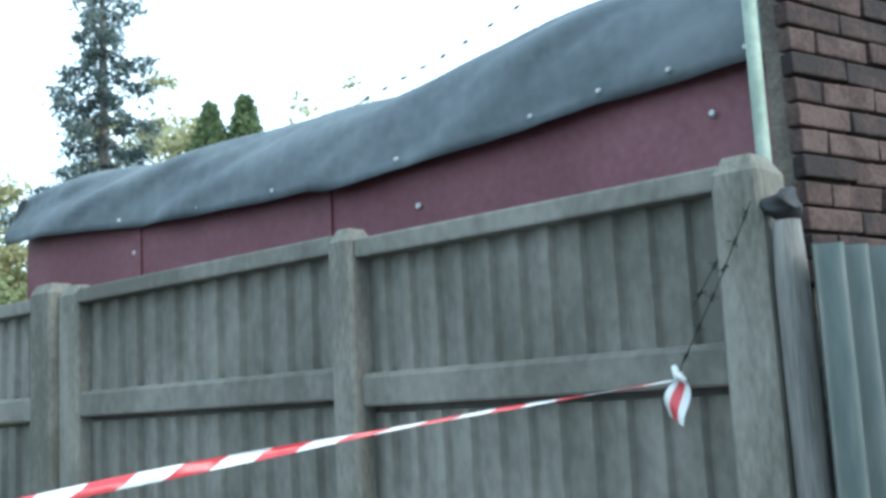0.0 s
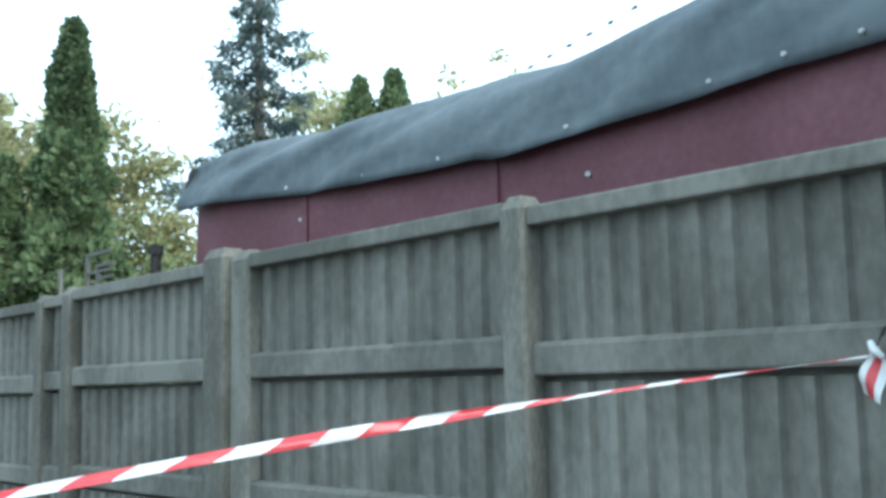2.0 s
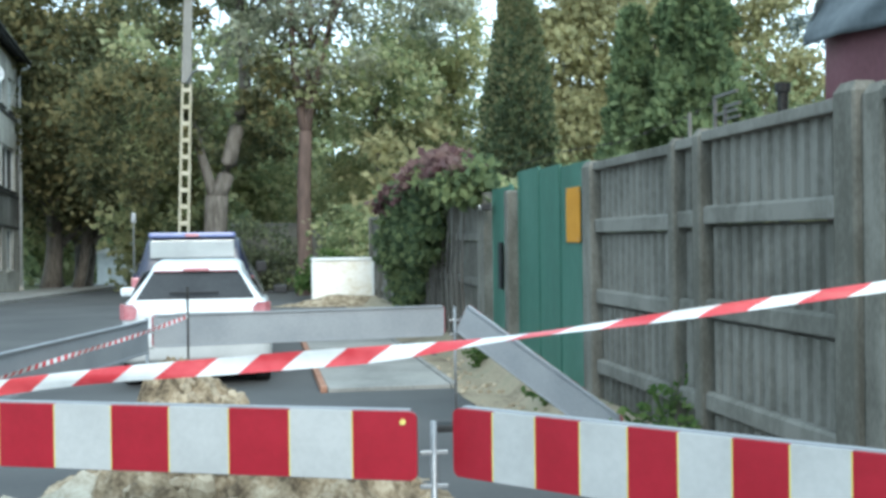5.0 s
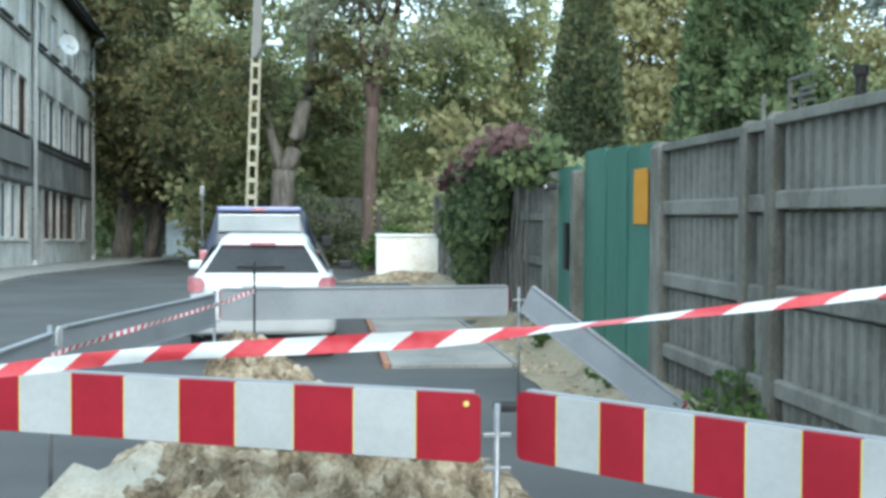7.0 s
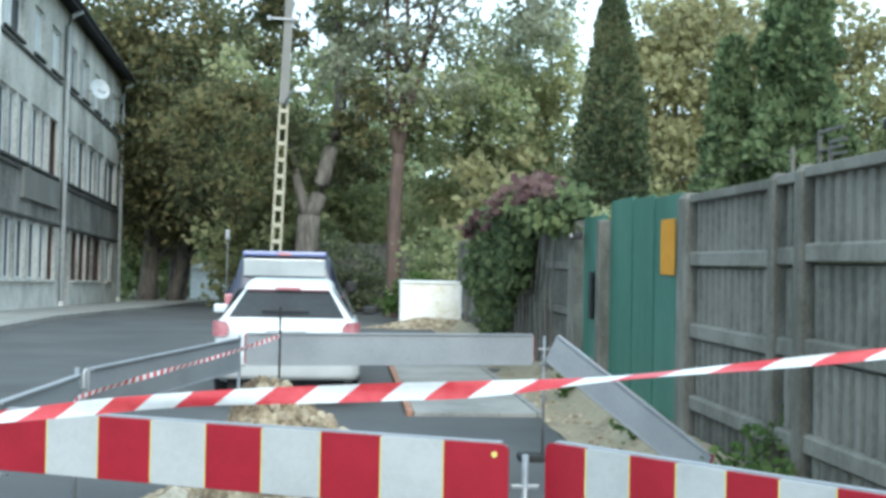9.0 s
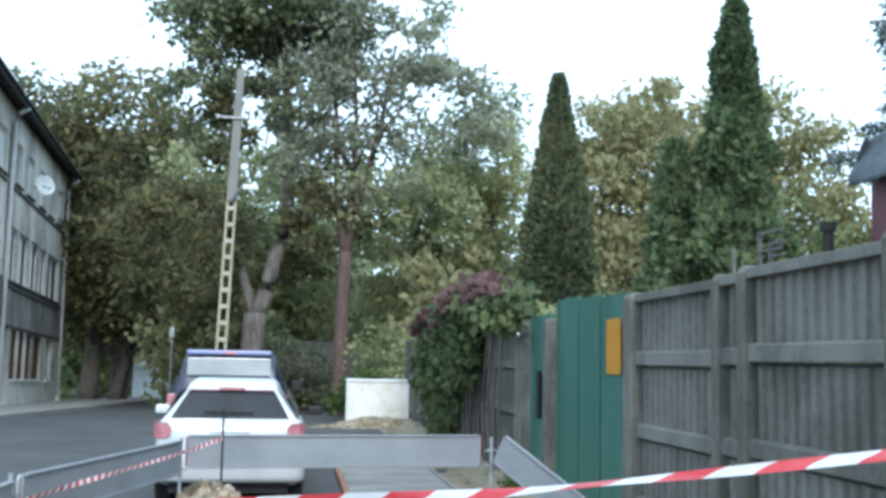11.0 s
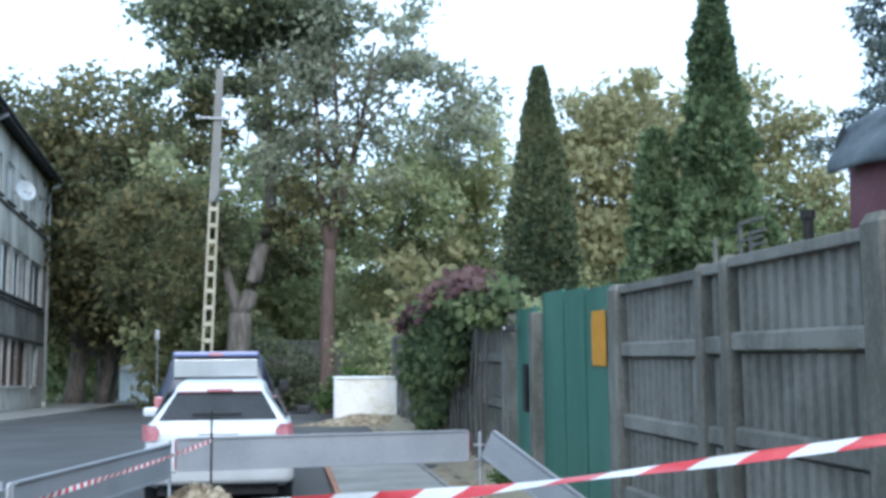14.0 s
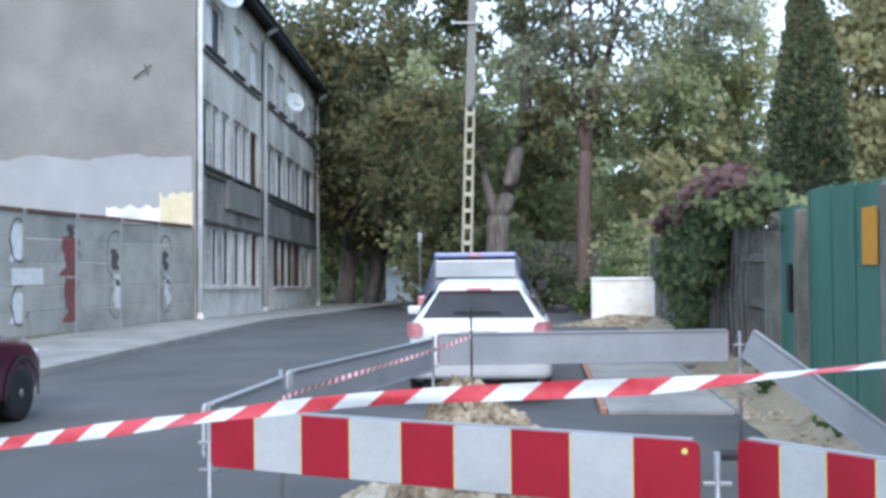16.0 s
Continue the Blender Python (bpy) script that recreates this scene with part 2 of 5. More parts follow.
def tube(bm, pts, radii, seg=8, cap=True):
    """A round bar along points, with a radius at each."""
    rings, n = [], len(pts)
    pts = [Vector(p) for p in pts]
    if not hasattr(radii, "__len__"):
        radii = [radii] * n
    for i, p in enumerate(pts):
        d = (pts[min(i + 1, n - 1)] - pts[max(i - 1, 0)]).normalized()
        a = d.cross(Vector((0, 0, 1)) if abs(d.z) < .95 else Vector((1, 0, 0))).normalized()
        b = d.cross(a)
        rings.append([bm.verts.new(p + (a * math.cos(k * math.tau / seg) + b * math.sin(k * math.tau / seg)) * radii[i]) for k in range(seg)])
    for r, q in zip(rings, rings[1:]):
        for k in range(seg):
            bm.faces.new((r[k], r[(k + 1) % seg], q[(k + 1) % seg], q[k]))
    if cap:
        bm.faces.new(rings[0][::-1])
        bm.faces.new(rings[-1])
    return bm


def loft(bm, rings, cap=True, closed=True):
    vs = [[bm.verts.new(p) for p in r] for r in rings]
    n = len(vs[0])
    for r, q in zip(vs, vs[1:]):
        for k in range(n if closed else n - 1):
            bm.faces.new((r[k], r[(k + 1) % n], q[(k + 1) % n], q[k]))
    if cap and closed:
        bm.faces.new(vs[0][::-1])
        bm.faces.new(vs[-1])
    bmesh.ops.recalc_face_normals(bm, faces=bm.faces)
    return bm


def sheet(bm, fn, us, vs, mat_index=None):
    grid = [[bm.verts.new(fn(u, v)) for u in us] for v in vs]
    for j in range(len(vs) - 1):
        for i in range(len(us) - 1):
            bm.faces.new((grid[j][i], grid[j][i + 1], grid[j + 1][i + 1], grid[j + 1][i]))
    return bm


def arange(a, b, n):
    return [a + (b - a) * i / n for i in range(n + 1)]


# ---- the ground: one sheet, falling away gently past the parked cars ----
def fall(y):
    return 0.0 if y < 28 else -0.0235 * (y - 28) if y < 95 else -0.0235 * 67


def verge(x, y):
    """The earth bank along the concrete fence."""
    side = min(1, max(0, (x - 2.42) / .35))
    return fall(y) + .2 * side * side * (3 - 2 * side) * min(1, max(0, (32 - y) / 4))


def ground_z(x, y):
    return verge(x, y) - (0.02 if x < 1.9 or x > 3.2 else .12)


bm = bmesh.new()
xs = [-900, -300, -90, -40, -25] + arange(-16, 20, 72) + [26, 40, 90, 300, 900]
ys = [-900, -200, -60, -20] + arange(-6, 60, 110) + [66, 75, 85, 95, 110, 160, 300, 900]
sheet(bm, lambda x, y: (x, y, ground_z(x, y) + .02 * noise.noise(Vector((x * .9, y * .9, 0))) * (1 if x > 2.2 else 0)), xs, ys)
tagged(part("ground", bm, GRASS, smooth=True), "rough earth and grass beside the street", "ground", kind="structure")
bm = bmesh.new()
sheet(bm, lambda x, y: (x, y, fall(y) + .004), arange(-7.3, 2.43, 12), arange(-8, 95, 103))
tagged(part("road", bm, ASPHALT, smooth=True), "grey worn asphalt street", "road", kind="structure")
bm = bmesh.new()
sheet(bm, lambda x, y: (x, y, verge(x, y) + .014 + .025 * noise.noise(Vector((x * 3, y * 1.3, 4)))), arange(2.38, 2.86, 8), arange(-4, 32, 120))
sheet(bm, lambda x, y: (x, y, fall(y) + .012 + .02 * noise.noise(Vector((x * 3, y * 1.7, 9)))), arange(2.0, 2.42, 8), arange(9.6, 32, 90))
tagged(part("verge", bm, DIRT, smooth=True), "bare dirt verge along the concrete fence", "ground", kind="structure")
# pavement on the far side, with its kerb
bm = bmesh.new()
for a, b in zip(arange(-8, 92, 50), arange(-8, 92, 50)[1:]):
    vs = [bm.verts.new((x, y, z + fall(y))) for x, y, z in ((-10.3, a, .13), (-7.42, a, .12), (-7.42, b, .12), (-10.3, b, .13))]
    bm.faces.new(vs)
tagged(part("pavement", bm, PAVING), "pale grey concrete pavement before the flats", "pavement", kind="structure")
kerb = boxm(-.07, .07, 0, .98, -.15, .12, .012)
kerb_me = mesh_of(kerb, "kerb_stone")
kerb_me.materials.append(KERB)
kb = thing("kerb", pose(0, 0, 0), "row of grey concrete kerb stones", "kerb", kind="structure")
for i in range(62):
    part("kerb_stone", kerb_me, None, kb, m=pose(-7.35, 2 + i, fall(2 + i)))
# narrow pavement of slabs beside the parked car
pv = thing("pavement_2", pose(0, 0, 0), "pale concrete slab footpath with kerbs, ending at the dig", "pavement", kind="structure")
slab_me = mesh_of(boxm(0, 1.3, 0, 1.49, -.05, .045, .008), "slab")
slab_me.materials.append(PAVING)
for j in range(8):
    part("slab", slab_me, None, pv, m=pose(.69, 11.55 + j * 1.5, .004 * random.random(), random.uniform(-.2, .2), random.uniform(-.2, .2), 0))
edge_me = mesh_of(boxm(0, .07, 0, .98, -.1, .07, .008), "kerb_stone")
edge_me.materials.append(EDGING)
for j in range(12):
    part("kerb_stone", edge_me, None, pv, m=pose(.61, 11.55 + j, 0), label="reddish edging stone")
edge2_me = mesh_of(boxm(0, .07, 0, .98, -.1, .06, .008), "kerb_stone")
edge2_me.materials.append(KERB)
for j in range(12):
    part("kerb_stone", edge2_me, None, pv, m=pose(2.0, 11.55 + j, 0))


# ---- the concrete fence ----
FX, TOP, PH = 2.86, 2.27, .6


def fence_panel(width, thick=.075):
    """A cast panel: upright lapped battens above, a smooth proud band below that overhangs the next panel down."""
    n = 12 if width > 1.4 else max(1, round(width / .16))
    step = width / n
    ys, rib = [], []
    for i in range(n):
        for f, x in ((0, .034), (.1, .035), (.2, .011), (.42, .008), (.72, .021), (.999, .033)):
            ys.append((i + f) * step)
            rib.append(x)
    rows = [(thick, 0, 0), (-.026, 0, 0), (-.03, .008, 0), (-.03, .1, 0), (-.012, .116, 0), (0, .12, 1), (0, PH - .024, 1), (.058, PH - .02, 0), (.06, PH - .004, 0), (thick, PH - .004, 0)]
    bm = bmesh.new()
    grid = [[bm.verts.new((x + (rib[k] if ribbed else 0), y, z)) for k, y in enumerate(ys)] for x, z, ribbed in rows]
    for r, q in zip(grid, grid[1:]):
        for k in range(len(ys) - 1):
            bm.faces.new((r[k], r[k + 1], q[k + 1], q[k]))
    bmesh.ops.recalc_face_normals(bm, faces=bm.faces)
    me = mesh_of(bm, "panel")
    me.materials.append(CONCRETE)
    return me


def post_mesh(width, depth, height):
    bm = bmesh.new()
    w, d = width / 2, depth
    loft(bm, [[(-d, -w + .012, z), (-d + .012, -w, z), (.06, -w, z), (.06, w, z), (-d + .012, w, z), (-d, w - .012, z)] for z in (-.3, height - .05)]
         + [[(-d + .03, -w + .03, height), (-d + .03, -w + .03, height), (.04, -w + .03, height), (.04, w - .03, height), (-d + .03, w - .03, height), (-d + .03, w - .03, height)]])
    me = mesh_of(bm, "post")
    me.materials.append(POST_CONCRETE)
    return me


panels = {}


def fence_bay(parent, y0, y1, top=TOP, rows=4):
    w = round(y1 - y0, 3)
    if w not in panels:
        panels[w] = fence_panel(w)
    for k in range(rows):
        part("panel", panels[w], None, parent, m=pose(FX + random.uniform(-.004, .004), y0, top - PH * (k + 1), 0, random.uniform(-.3, .3), 0))
    part("coping", boxm(FX - .045, FX + .085, y0, y1, top - .07, top, .01), CONCRETE, parent)


fence = thing("concrete_fence", pose(0, 0, 0), "grey weathered fence of ribbed concrete panels between posts", "fence")
post_a = post_mesh(.15, .085, TOP + .015)
for y, w, d, h in ((1.245, .14, .1, 2.255), (2.815, .12, .065, 2.29), (4.715, .17, .045, 2.3), (4.9, .2, .085, 2.325), (6.78, .125, .06, 2.29), (7.23, .11, .06, 2.27), (9.17, .24, .075, 2.25)):
    part("post", post_mesh(w, d, h), None, fence, m=pose(FX, y, 0))
for a, b, top in ((1.315, 2.755, 2.245), (2.875, 4.63, 2.275), (5.0, 6.717, 2.27), (6.843, 7.175, 2.25), (7.285, 9.05, 2.235)):
    fence_bay(fence, a, b, top)
fence2 = thing("concrete_fence", pose(0, 0, 0), "grey concrete panel fence half hidden by creeper", "fence")
for i in range(8):
    y = 13.85 + i * 2.05
    part("post", post_a, None, fence2, m=pose(FX, y, -.1))
    if i < 7:
        fence_bay(fence2, y + .075, y + 1.975, TOP - .1)
# gate of green sheet steel, with a wicket past its post
gate = thing("metal_gate", pose(0, 0, 0), "closed green-painted sheet steel gate with welded seams", "gate")
for k, (a, b) in enumerate(((9.3, 10.2), (10.21, 11.0), (11.01, 11.86))):
    part("sheet", boxm(FX - .02, FX + .01, a, b, .19, 2.27 + .03 * k, .004), GREENPAINT, gate)
    part("seam", boxm(FX - .035, FX - .021, b - .04, b, .2, 2.26 + .03 * k, .003), GREENPAINT, gate)
for z in (.45, 2.1):
    part("rail", boxm(FX + .011, FX + .05, 9.3, 11.86, z, z + .06), GREENPAINT, gate)
part("hinge", boxm(FX - .04, FX - .02, 9.3, 9.43, 2.0, 2.06, .004), GREENPAINT, gate)
sign = thing("warning_sign", pose(FX - .04, 9.47, 1.55), "blank amber rectangular sheet sign on the green gate", "sign")
part("plate", boxm(0, .012, 0, .44, 0, .5, .004), AMBER, sign)
for y, z in ((.03, .03), (.41, .03), (.03, .47), (.41, .47)):
    part("screw", boxm(-.004, .001, y - .008, y + .008, z - .008, z + .008, .002), STEEL, sign)
gp = thing("gate_post", pose(FX - .05, 12.02, -.07), "round-edged concrete gate post", "post", "gate posts")
part("post", boxm(-.09, .09, -.1, .1, -.2, 2.2, .025), POST_CONCRETE, gp)
wicket = thing("metal_gate", pose(0, 0, 0), "narrow green-painted steel wicket with a dark lock", "gate")
part("sheet", boxm(FX - .02, FX + .01, 12.2, 13.3, .18, 2.2, .004), GREENPAINT, wicket)
part("frame", boxm(FX - .04, FX - .021, 12.2, 12.27, .25, 2.22, .004), GREENPAINT, wicket)
part("lock_box", boxm(FX - .07, FX - .041, 12.62, 12.77, 1.0, 1.55, .006), PLASTIC, wicket, "dark lock box")
gp2 = copy_thing(gp, pose(FX - .02, 13.5, -.02))
lampbox = thing("door_camera", pose(FX - .13, 13.2, 1.98), "small black door camera on a bracket", "camera")
part("body", boxm(-.06, .06, -.09, .09, -.04, .04, .015), PLASTIC, lampbox)
part("bracket", boxm(.05, .08, -.02, .02, -.03, .03), STEEL, lampbox)
part("lens", tube(bmesh.new(), [(-.075, 0, 0), (-.06, 0, 0)], .025, 10), LAMPCLEAR, lampbox)

# ---- the shed behind the fence: burgundy sheeting under a loose felt skirt ----
shed = thing("shed", pose(0, 0, 0), "shed clad in burgundy sheet with a grey roofing felt skirt", "shed")
SX = 3.42


def skirt_edge(y):
    """Height of the felt's lower edge along the shed."""
    ks = ((1.2, 2.72), (1.4, 2.69), (2.02, 2.675), (2.36, 2.645), (3.08, 2.615), (3.3, 2.595), (3.48, 2.6), (3.52, 2.615), (4.19, 2.63), (4.95, 2.665), (6.15, 2.77), (6.6, 2.83))
    for (a, za), (b, zb) in zip(ks, ks[1:]):
        if y <= b:
            return za + (zb - za) * max(0, (y - a) / (b - a))
    return ks[-1][1]


def skirt_top(y):
    ks = ((1.0, 3.18), (2.13, 3.165), (2.52, 3.13), (2.8, 3.09), (3.2, 3.04), (3.64, 3.075), (4.14, 3.07), (4.83, 3.07), (5.58, 3.125), (6.1, 3.15), (6.5, 3.12))
    for (a, za), (b, zb) in zip(ks, ks[1:]):
        if y <= b:
            return za + (zb - za) * max(0, (y - a) / (b - a))
    return ks[-1][1]


bm = bmesh.new()
sheet(bm, lambda y, z: (SX + .012 * noise.noise(Vector((y * 1.4, z * 2, 1))) + (.35 * max(0, (y - 5.95)) ** 2), y, 1.6 + z * (skirt_edge(y) + .07 - 1.6)), arange(1.25, 6.32, 64), arange(0, 1, 14))
part("cladding", bm, BURGUNDY, shed, "burgundy plastic sheeting", smooth=True)
part("end_wall", boxm(SX + .06, SX + 3.2, 6.24, 6.3, 0, 2.76), BURGUNDY, shed)
part("frame_wall", boxm(SX + .06, SX + .12, 1.3, 6.05, 0, 2.6), OLDWOOD, shed)
for y in (3.5, 5.0):
    part("seam", boxm(SX - .012, SX + .03, y, y + .05, 1.7, 2.68, .004), BURGUNDY, shed)


def felt(y, v):
    """v: 0 at the lower edge, 1 over the top, 2.2 on the roof."""
    lo, hi = skirt_edge(y), skirt_top(y)
    crease = .07 * noise.noise(Vector((y * 1.3 + v * .8, v * 1.6, 7))) + .045 * noise.noise(Vector((y * 2.2 + v * 3, v * 2.5, 3))) + .014 * noise.noise(Vector((y * 6 + v * 7, v * 5, 1)))
    end = max(0, (y - 5.85) / .45)
    if v <= 1:
        x = SX - .1 + .37 * v * v
        z = lo + (hi - lo) * math.sin(v * math.pi / 2)
        return (x + crease + .02, y - .04 * end + .1 * end * (1 - v), z - .03 * end)
    return (SX + .27 + (v - 1) * 2.2 + crease, y - .1 * end, hi + .02 * (v - 1) + .3 * crease - .06 * end)


bm = bmesh.new()
sheet(bm, felt, arange(1.22, 6.28, 120), arange(0, 1, 18) + arange(1.1, 2.4, 8))
ob = part("felt_skirt", bm, FELT, shed, "loose grey roofing felt, creased", smooth=True)
mod = ob.modifiers.new("thickness", "SOLIDIFY")
mod.thickness = .006
bm = bmesh.new()
sheet(bm, lambda u, v: (SX - .06 + u, 6.3 + .04 * math.sin(u * 3) - .1 * v * v, (skirt_edge(6.5) + (skirt_top(6.5) - .1 - skirt_edge(6.5)) * v)), arange(0, 2.6, 20), arange(0, 1, 8))
part("felt_end", bm, FELT, shed, "grey roofing felt folded over the end", smooth=True)
stud = bmesh.new()
tube(stud, [(-.012, 0, 0), (0, 0, 0)], [.01, .014], 10)
stud_me = mesh_of(stud, "stud")
stud_me.materials.append(WASHER)
for y, z in ((5.06, 2.546), (2.97, 2.464), (1.614, 2.561)):
    part("stud", stud_me, None, shed, m=pose(SX - .005, y, z))
for y in (1.443, 1.728, 2.012, 2.32, 3.02, 3.62, 3.82, 4.4, 5.1):
    part("stud", stud_me, None, shed, m=pose(SX - .075, y, skirt_edge(y) + .045) @ Matrix.Scale(.8, 4))

# ---- brick pier, tin sheets and the corner poles ----
brickwall = thing("brick_wall", pose(3.1, 1.21, 0, 0, 0, -14.6), "old red brick wall with ragged mortar joints", "wall")
part("mortar_core", boxm(.03, 1.3, .006, .1, 0, 4.0), MORTAR, brickwall)
brick_mes = []
for k in range(4):
    bm = boxm(-.12, .12, -.03, .02, -.033, .033, .008)
    for v in bm.verts:
        v.co += .006 * noise.noise_vector(v.co * 14 + Vector((k * 9, 0, 0)))
    me = mesh_of(bm, "brick")
    me.materials.append(BRICK)
    brick_mes.append(me)
for r in range(22):
    for c in range(6):
        x = .12 + c * .25 + (.125 if r % 2 else 0)
        if c == 0 and r % 2:
            part("half_brick", brick_mes[r % 4], None, brickwall, m=pose(.06, random.uniform(-.004, .01), 1.95 + r * .077) @ Matrix.Diagonal((.48, 1, 1, 1)))
        if x < 1.3:
            part("brick", brick_mes[(r * 3 + c * 5) % 4], None, brickwall, m=pose(x, random.uniform(-.004, .012), 1.95 + r * .077, random.uniform(-1.5, 1.5), random.uniform(-1, 1), random.uniform(-1.5, 1.5)))
tin = thing("corrugated_fence", pose(2.77, 1.06, 0, 0, 0, -14.6), "grey-green corrugated metal sheet fence", "fence")
bm = bmesh.new()
sheet(bm, lambda u, v: (u, .028 * math.cos(u / .1 * math.tau) - .036, v), arange(-.02, 1.5, 180), [.0, 1, 1.985])
part("sheet", bm, ZINC, tin, smooth=True)
part("rail", boxm(.05, 1.5, .01, .06, 1.6, 1.68), OLDWOOD, tin)
cpost = thing("wooden_post", pose(2.81, 1.125, 0), "grey weathered timber post at the fence corner", "post")
bm = bmesh.new()
tube(bm, [(0, 0, -.2), (.005, 0, 1.0), (-.01, .0, 1.9), (-.01, .0, 2.06)], [.05, .046, .044, .036], 10)
part("post", bm, OLDWOOD, cpost, smooth=True)
rag = bmesh.new()
bmesh.ops.create_icosphere(rag, subdivisions=3, radius=.045)
for v in rag.verts:
    v.co += .03 * noise.noise_vector(v.co * 18)
part("rag", rag, PLASTIC, cpost, "dark rag tied to the top", pose(-.02, 0, 2.1), True)
cpole = thing("metal_pole", pose(3.02, 1.27, 0), "thin green-grey painted metal pole", "pole")
part("pole", tube(bmesh.new(), [(0, 0, -.1), (0, 0, 4.2)], .022, 10), PIPEGREEN, cpole, smooth=True)
part("clamp", tube(bmesh.new(), [(0, 0, 2.1), (0, 0, 2.14)], .032, 10), STEEL, cpole)
cabinet = thing("utility_cabinet", pose(2.52, 1.15, 0), "grey cabinet with a pale flat lid before the fence", "cabinet")
part("body", boxm(-.02, .24, .05, 1.45, 0, 1.1, .01), BACKGREY, cabinet)
part("lid", boxm(-.08, .27, 0, 1.53, 1.1, 1.15, .012), KERB, cabinet, "pale grey flat lid")


# ---- barrier boards round the dig ----
def barrier_board(a, b, top=1.0, h=.25, stripes=True, red_first=True, n=0, label="", flip=False, tilt=0.0):
    """A board of upright red and white fields on two steel posts; grey sheet on its back."""
    a, b = (Vector(b), Vector(a)) if flip else (Vector(a), Vector(b))
    d = b - a
    length = d.length / math.cos(radians(tilt))
    ang = math.degrees(math.atan2(d.y, d.x))
    t = thing("barrier_board", pose(a.x, a.y, top - h, 0, -tilt, ang), label, "barrier", "barrier boards round the dig")
    part("back_sheet", boxm(.012, length - .012, .012, .03, .01, h - .01, .004), BACKGREY, t, "plain grey sheet back")
    part("top_lip", boxm(.03, length - .03, .012, .045, h - .012, h + .002, .003), BACKGREY, t)
    part("bottom_lip", boxm(.03, length - .03, .012, .045, -.002, .012, .003), BACKGREY, t)
    if stripes:
        n = n or 9
        w = length / n
        for k in range(n):
            r = .03 if k in (0, n - 1) else 0
            bm = boxm(k * w + .001, (k + 1) * w - .001, -.004, .011, .004, h - .004)
            if r:
                sx = k * w + .001 if k == 0 else (k + 1) * w - .001
                es = [e for e in bm.edges if all(abs(v.co.x - sx) < 1e-4 for v in e.verts) and abs(e.verts[0].co.y - e.verts[1].co.y) > .005]
                bmesh.ops.bevel(bm, geom=es, offset=.026, segments=4, profile=.5, affect="EDGES")
            red = (k % 2 == 0) == red_first
            part("stripe", bm, RED_FILM if red else WHITE_FILM, t, "red reflective field" if red else "white reflective field")
            if k:
                part("edge_line", boxm(k * w - .003, k * w + .001, -.0055, -.004, .006, h - .006), YELLOW, t)
    part("reflector", tube(bmesh.new(), [(length - .05, -.004, h - .04), (length - .05, -.01, h - .04)], .011, 8), YELLOW, t, "small amber reflector")
    return t


def barrier_post(x, y, h=1.05, z=0.0):
    p = thing("barrier_post", pose(x, y, z), "thin galvanised steel post holding barrier boards", "post", "barrier posts")
    part("tube", tube(bmesh.new(), [(0, 0, -.02), (0, 0, h)], .012, 10), STEEL, p, smooth=True)
    for zz in (h - .12, h - .24):
        part("hook", boxm(-.05, .05, -.008, .008, zz, zz + .016, .003), STEEL, p)
    part("foot", boxm(-.2, .2, -.1, .1, 0, .06, .015), PLASTIC, p, "black rubber foot")
    return p


barrier_board((-1.425, 4.6), (.535, 3.80), top=.995, n=9, label="red and white striped barrier board on steel posts")
barrier_board((.67, 3.83), (2.42, 1.88), top=1.0, n=15, label="red and white striped barrier board angled by the fence")
barrier_board((-.82, 8.62), (1.5, 8.95), top=1.05, flip=True, label="grey back of a barrier board across the dig", n=9)
barrier_board((2.56, 7.88), (1.6, 8.935), top=.29, label="grey barrier board sagging from its post to the ground", n=9, tilt=29.5)
barrier_board((-1.42, 6.0), (-.86, 8.5), top=1.02, flip=True, red_first=False, label="grey back of a barrier board by the road", n=9)
barrier_board((-1.5, 4.72), (-1.44, 5.9), flip=True, red_first=False, label="short grey barrier board by the road", n=5)
for x, y in ((.6, 3.84), (1.6, 9.03), (-.85, 8.58), (-1.44, 5.95), (-1.45, 4.66)):
    barrier_post(x, y, 1.03 if y > 4.9 else .95)
barrier_post(2.38, 1.95, 1.04)

# ---- spoil heap and broken slabs inside ----
def heap_z(x, y):
    def hump(cx, cy, rx, ry, h):
        return h * math.exp(-((x - cx) / rx) ** 2 - ((y - cy) / ry) ** 2)
    z = hump(-.2, 5.25, 1.0, .75, .66) + hump(-.5, 7.45, .5, .5, .56) + hump(-.62, 7.35, .22, .25, .2) + hump(-.28, 7.4, .15, .2, .13) + hump(-.1, 6.6, .8, .8, .42) + hump(.45, 5.0, .4, .5, .3)
    return z + (.1 * noise.noise(Vector((x * 5, y * 5, 0))) + .085 * noise.noise(Vector((x * 13, y * 13, 2))) + .05 * noise.noise(Vector((x * 29, y * 29, 5)))) * min(1, z * 4) - .03


bm = bmesh.new()
sheet(bm, lambda x, y: (x, y, heap_z(x, y)), arange(-1.38, 1.15, 150), arange(4.25, 8.5, 240))
tagged(part("spoil_heap", bm, SAND, smooth=True), "heap of sandy earth dug out of the street", "heap", kind="stuff")
clods = []
for k in range(5):
    bm = bmesh.new()
    bmesh.ops.create_icosphere(bm, subdivisions=2, radius=.04)
    for v in bm.verts:
        v.co += .02 * noise.noise_vector(v.co * 30 + Vector((k * 5, 0, 0)))
        v.co.z *= .7
    me = mesh_of(bm, "clod")
    me.materials.append(CLOD)
    clods.append(me)
cl = thing("clods", pose(0, 0, 0), "loose clods and stones on the heap and the sandy verge", "stones", kind="stuff")
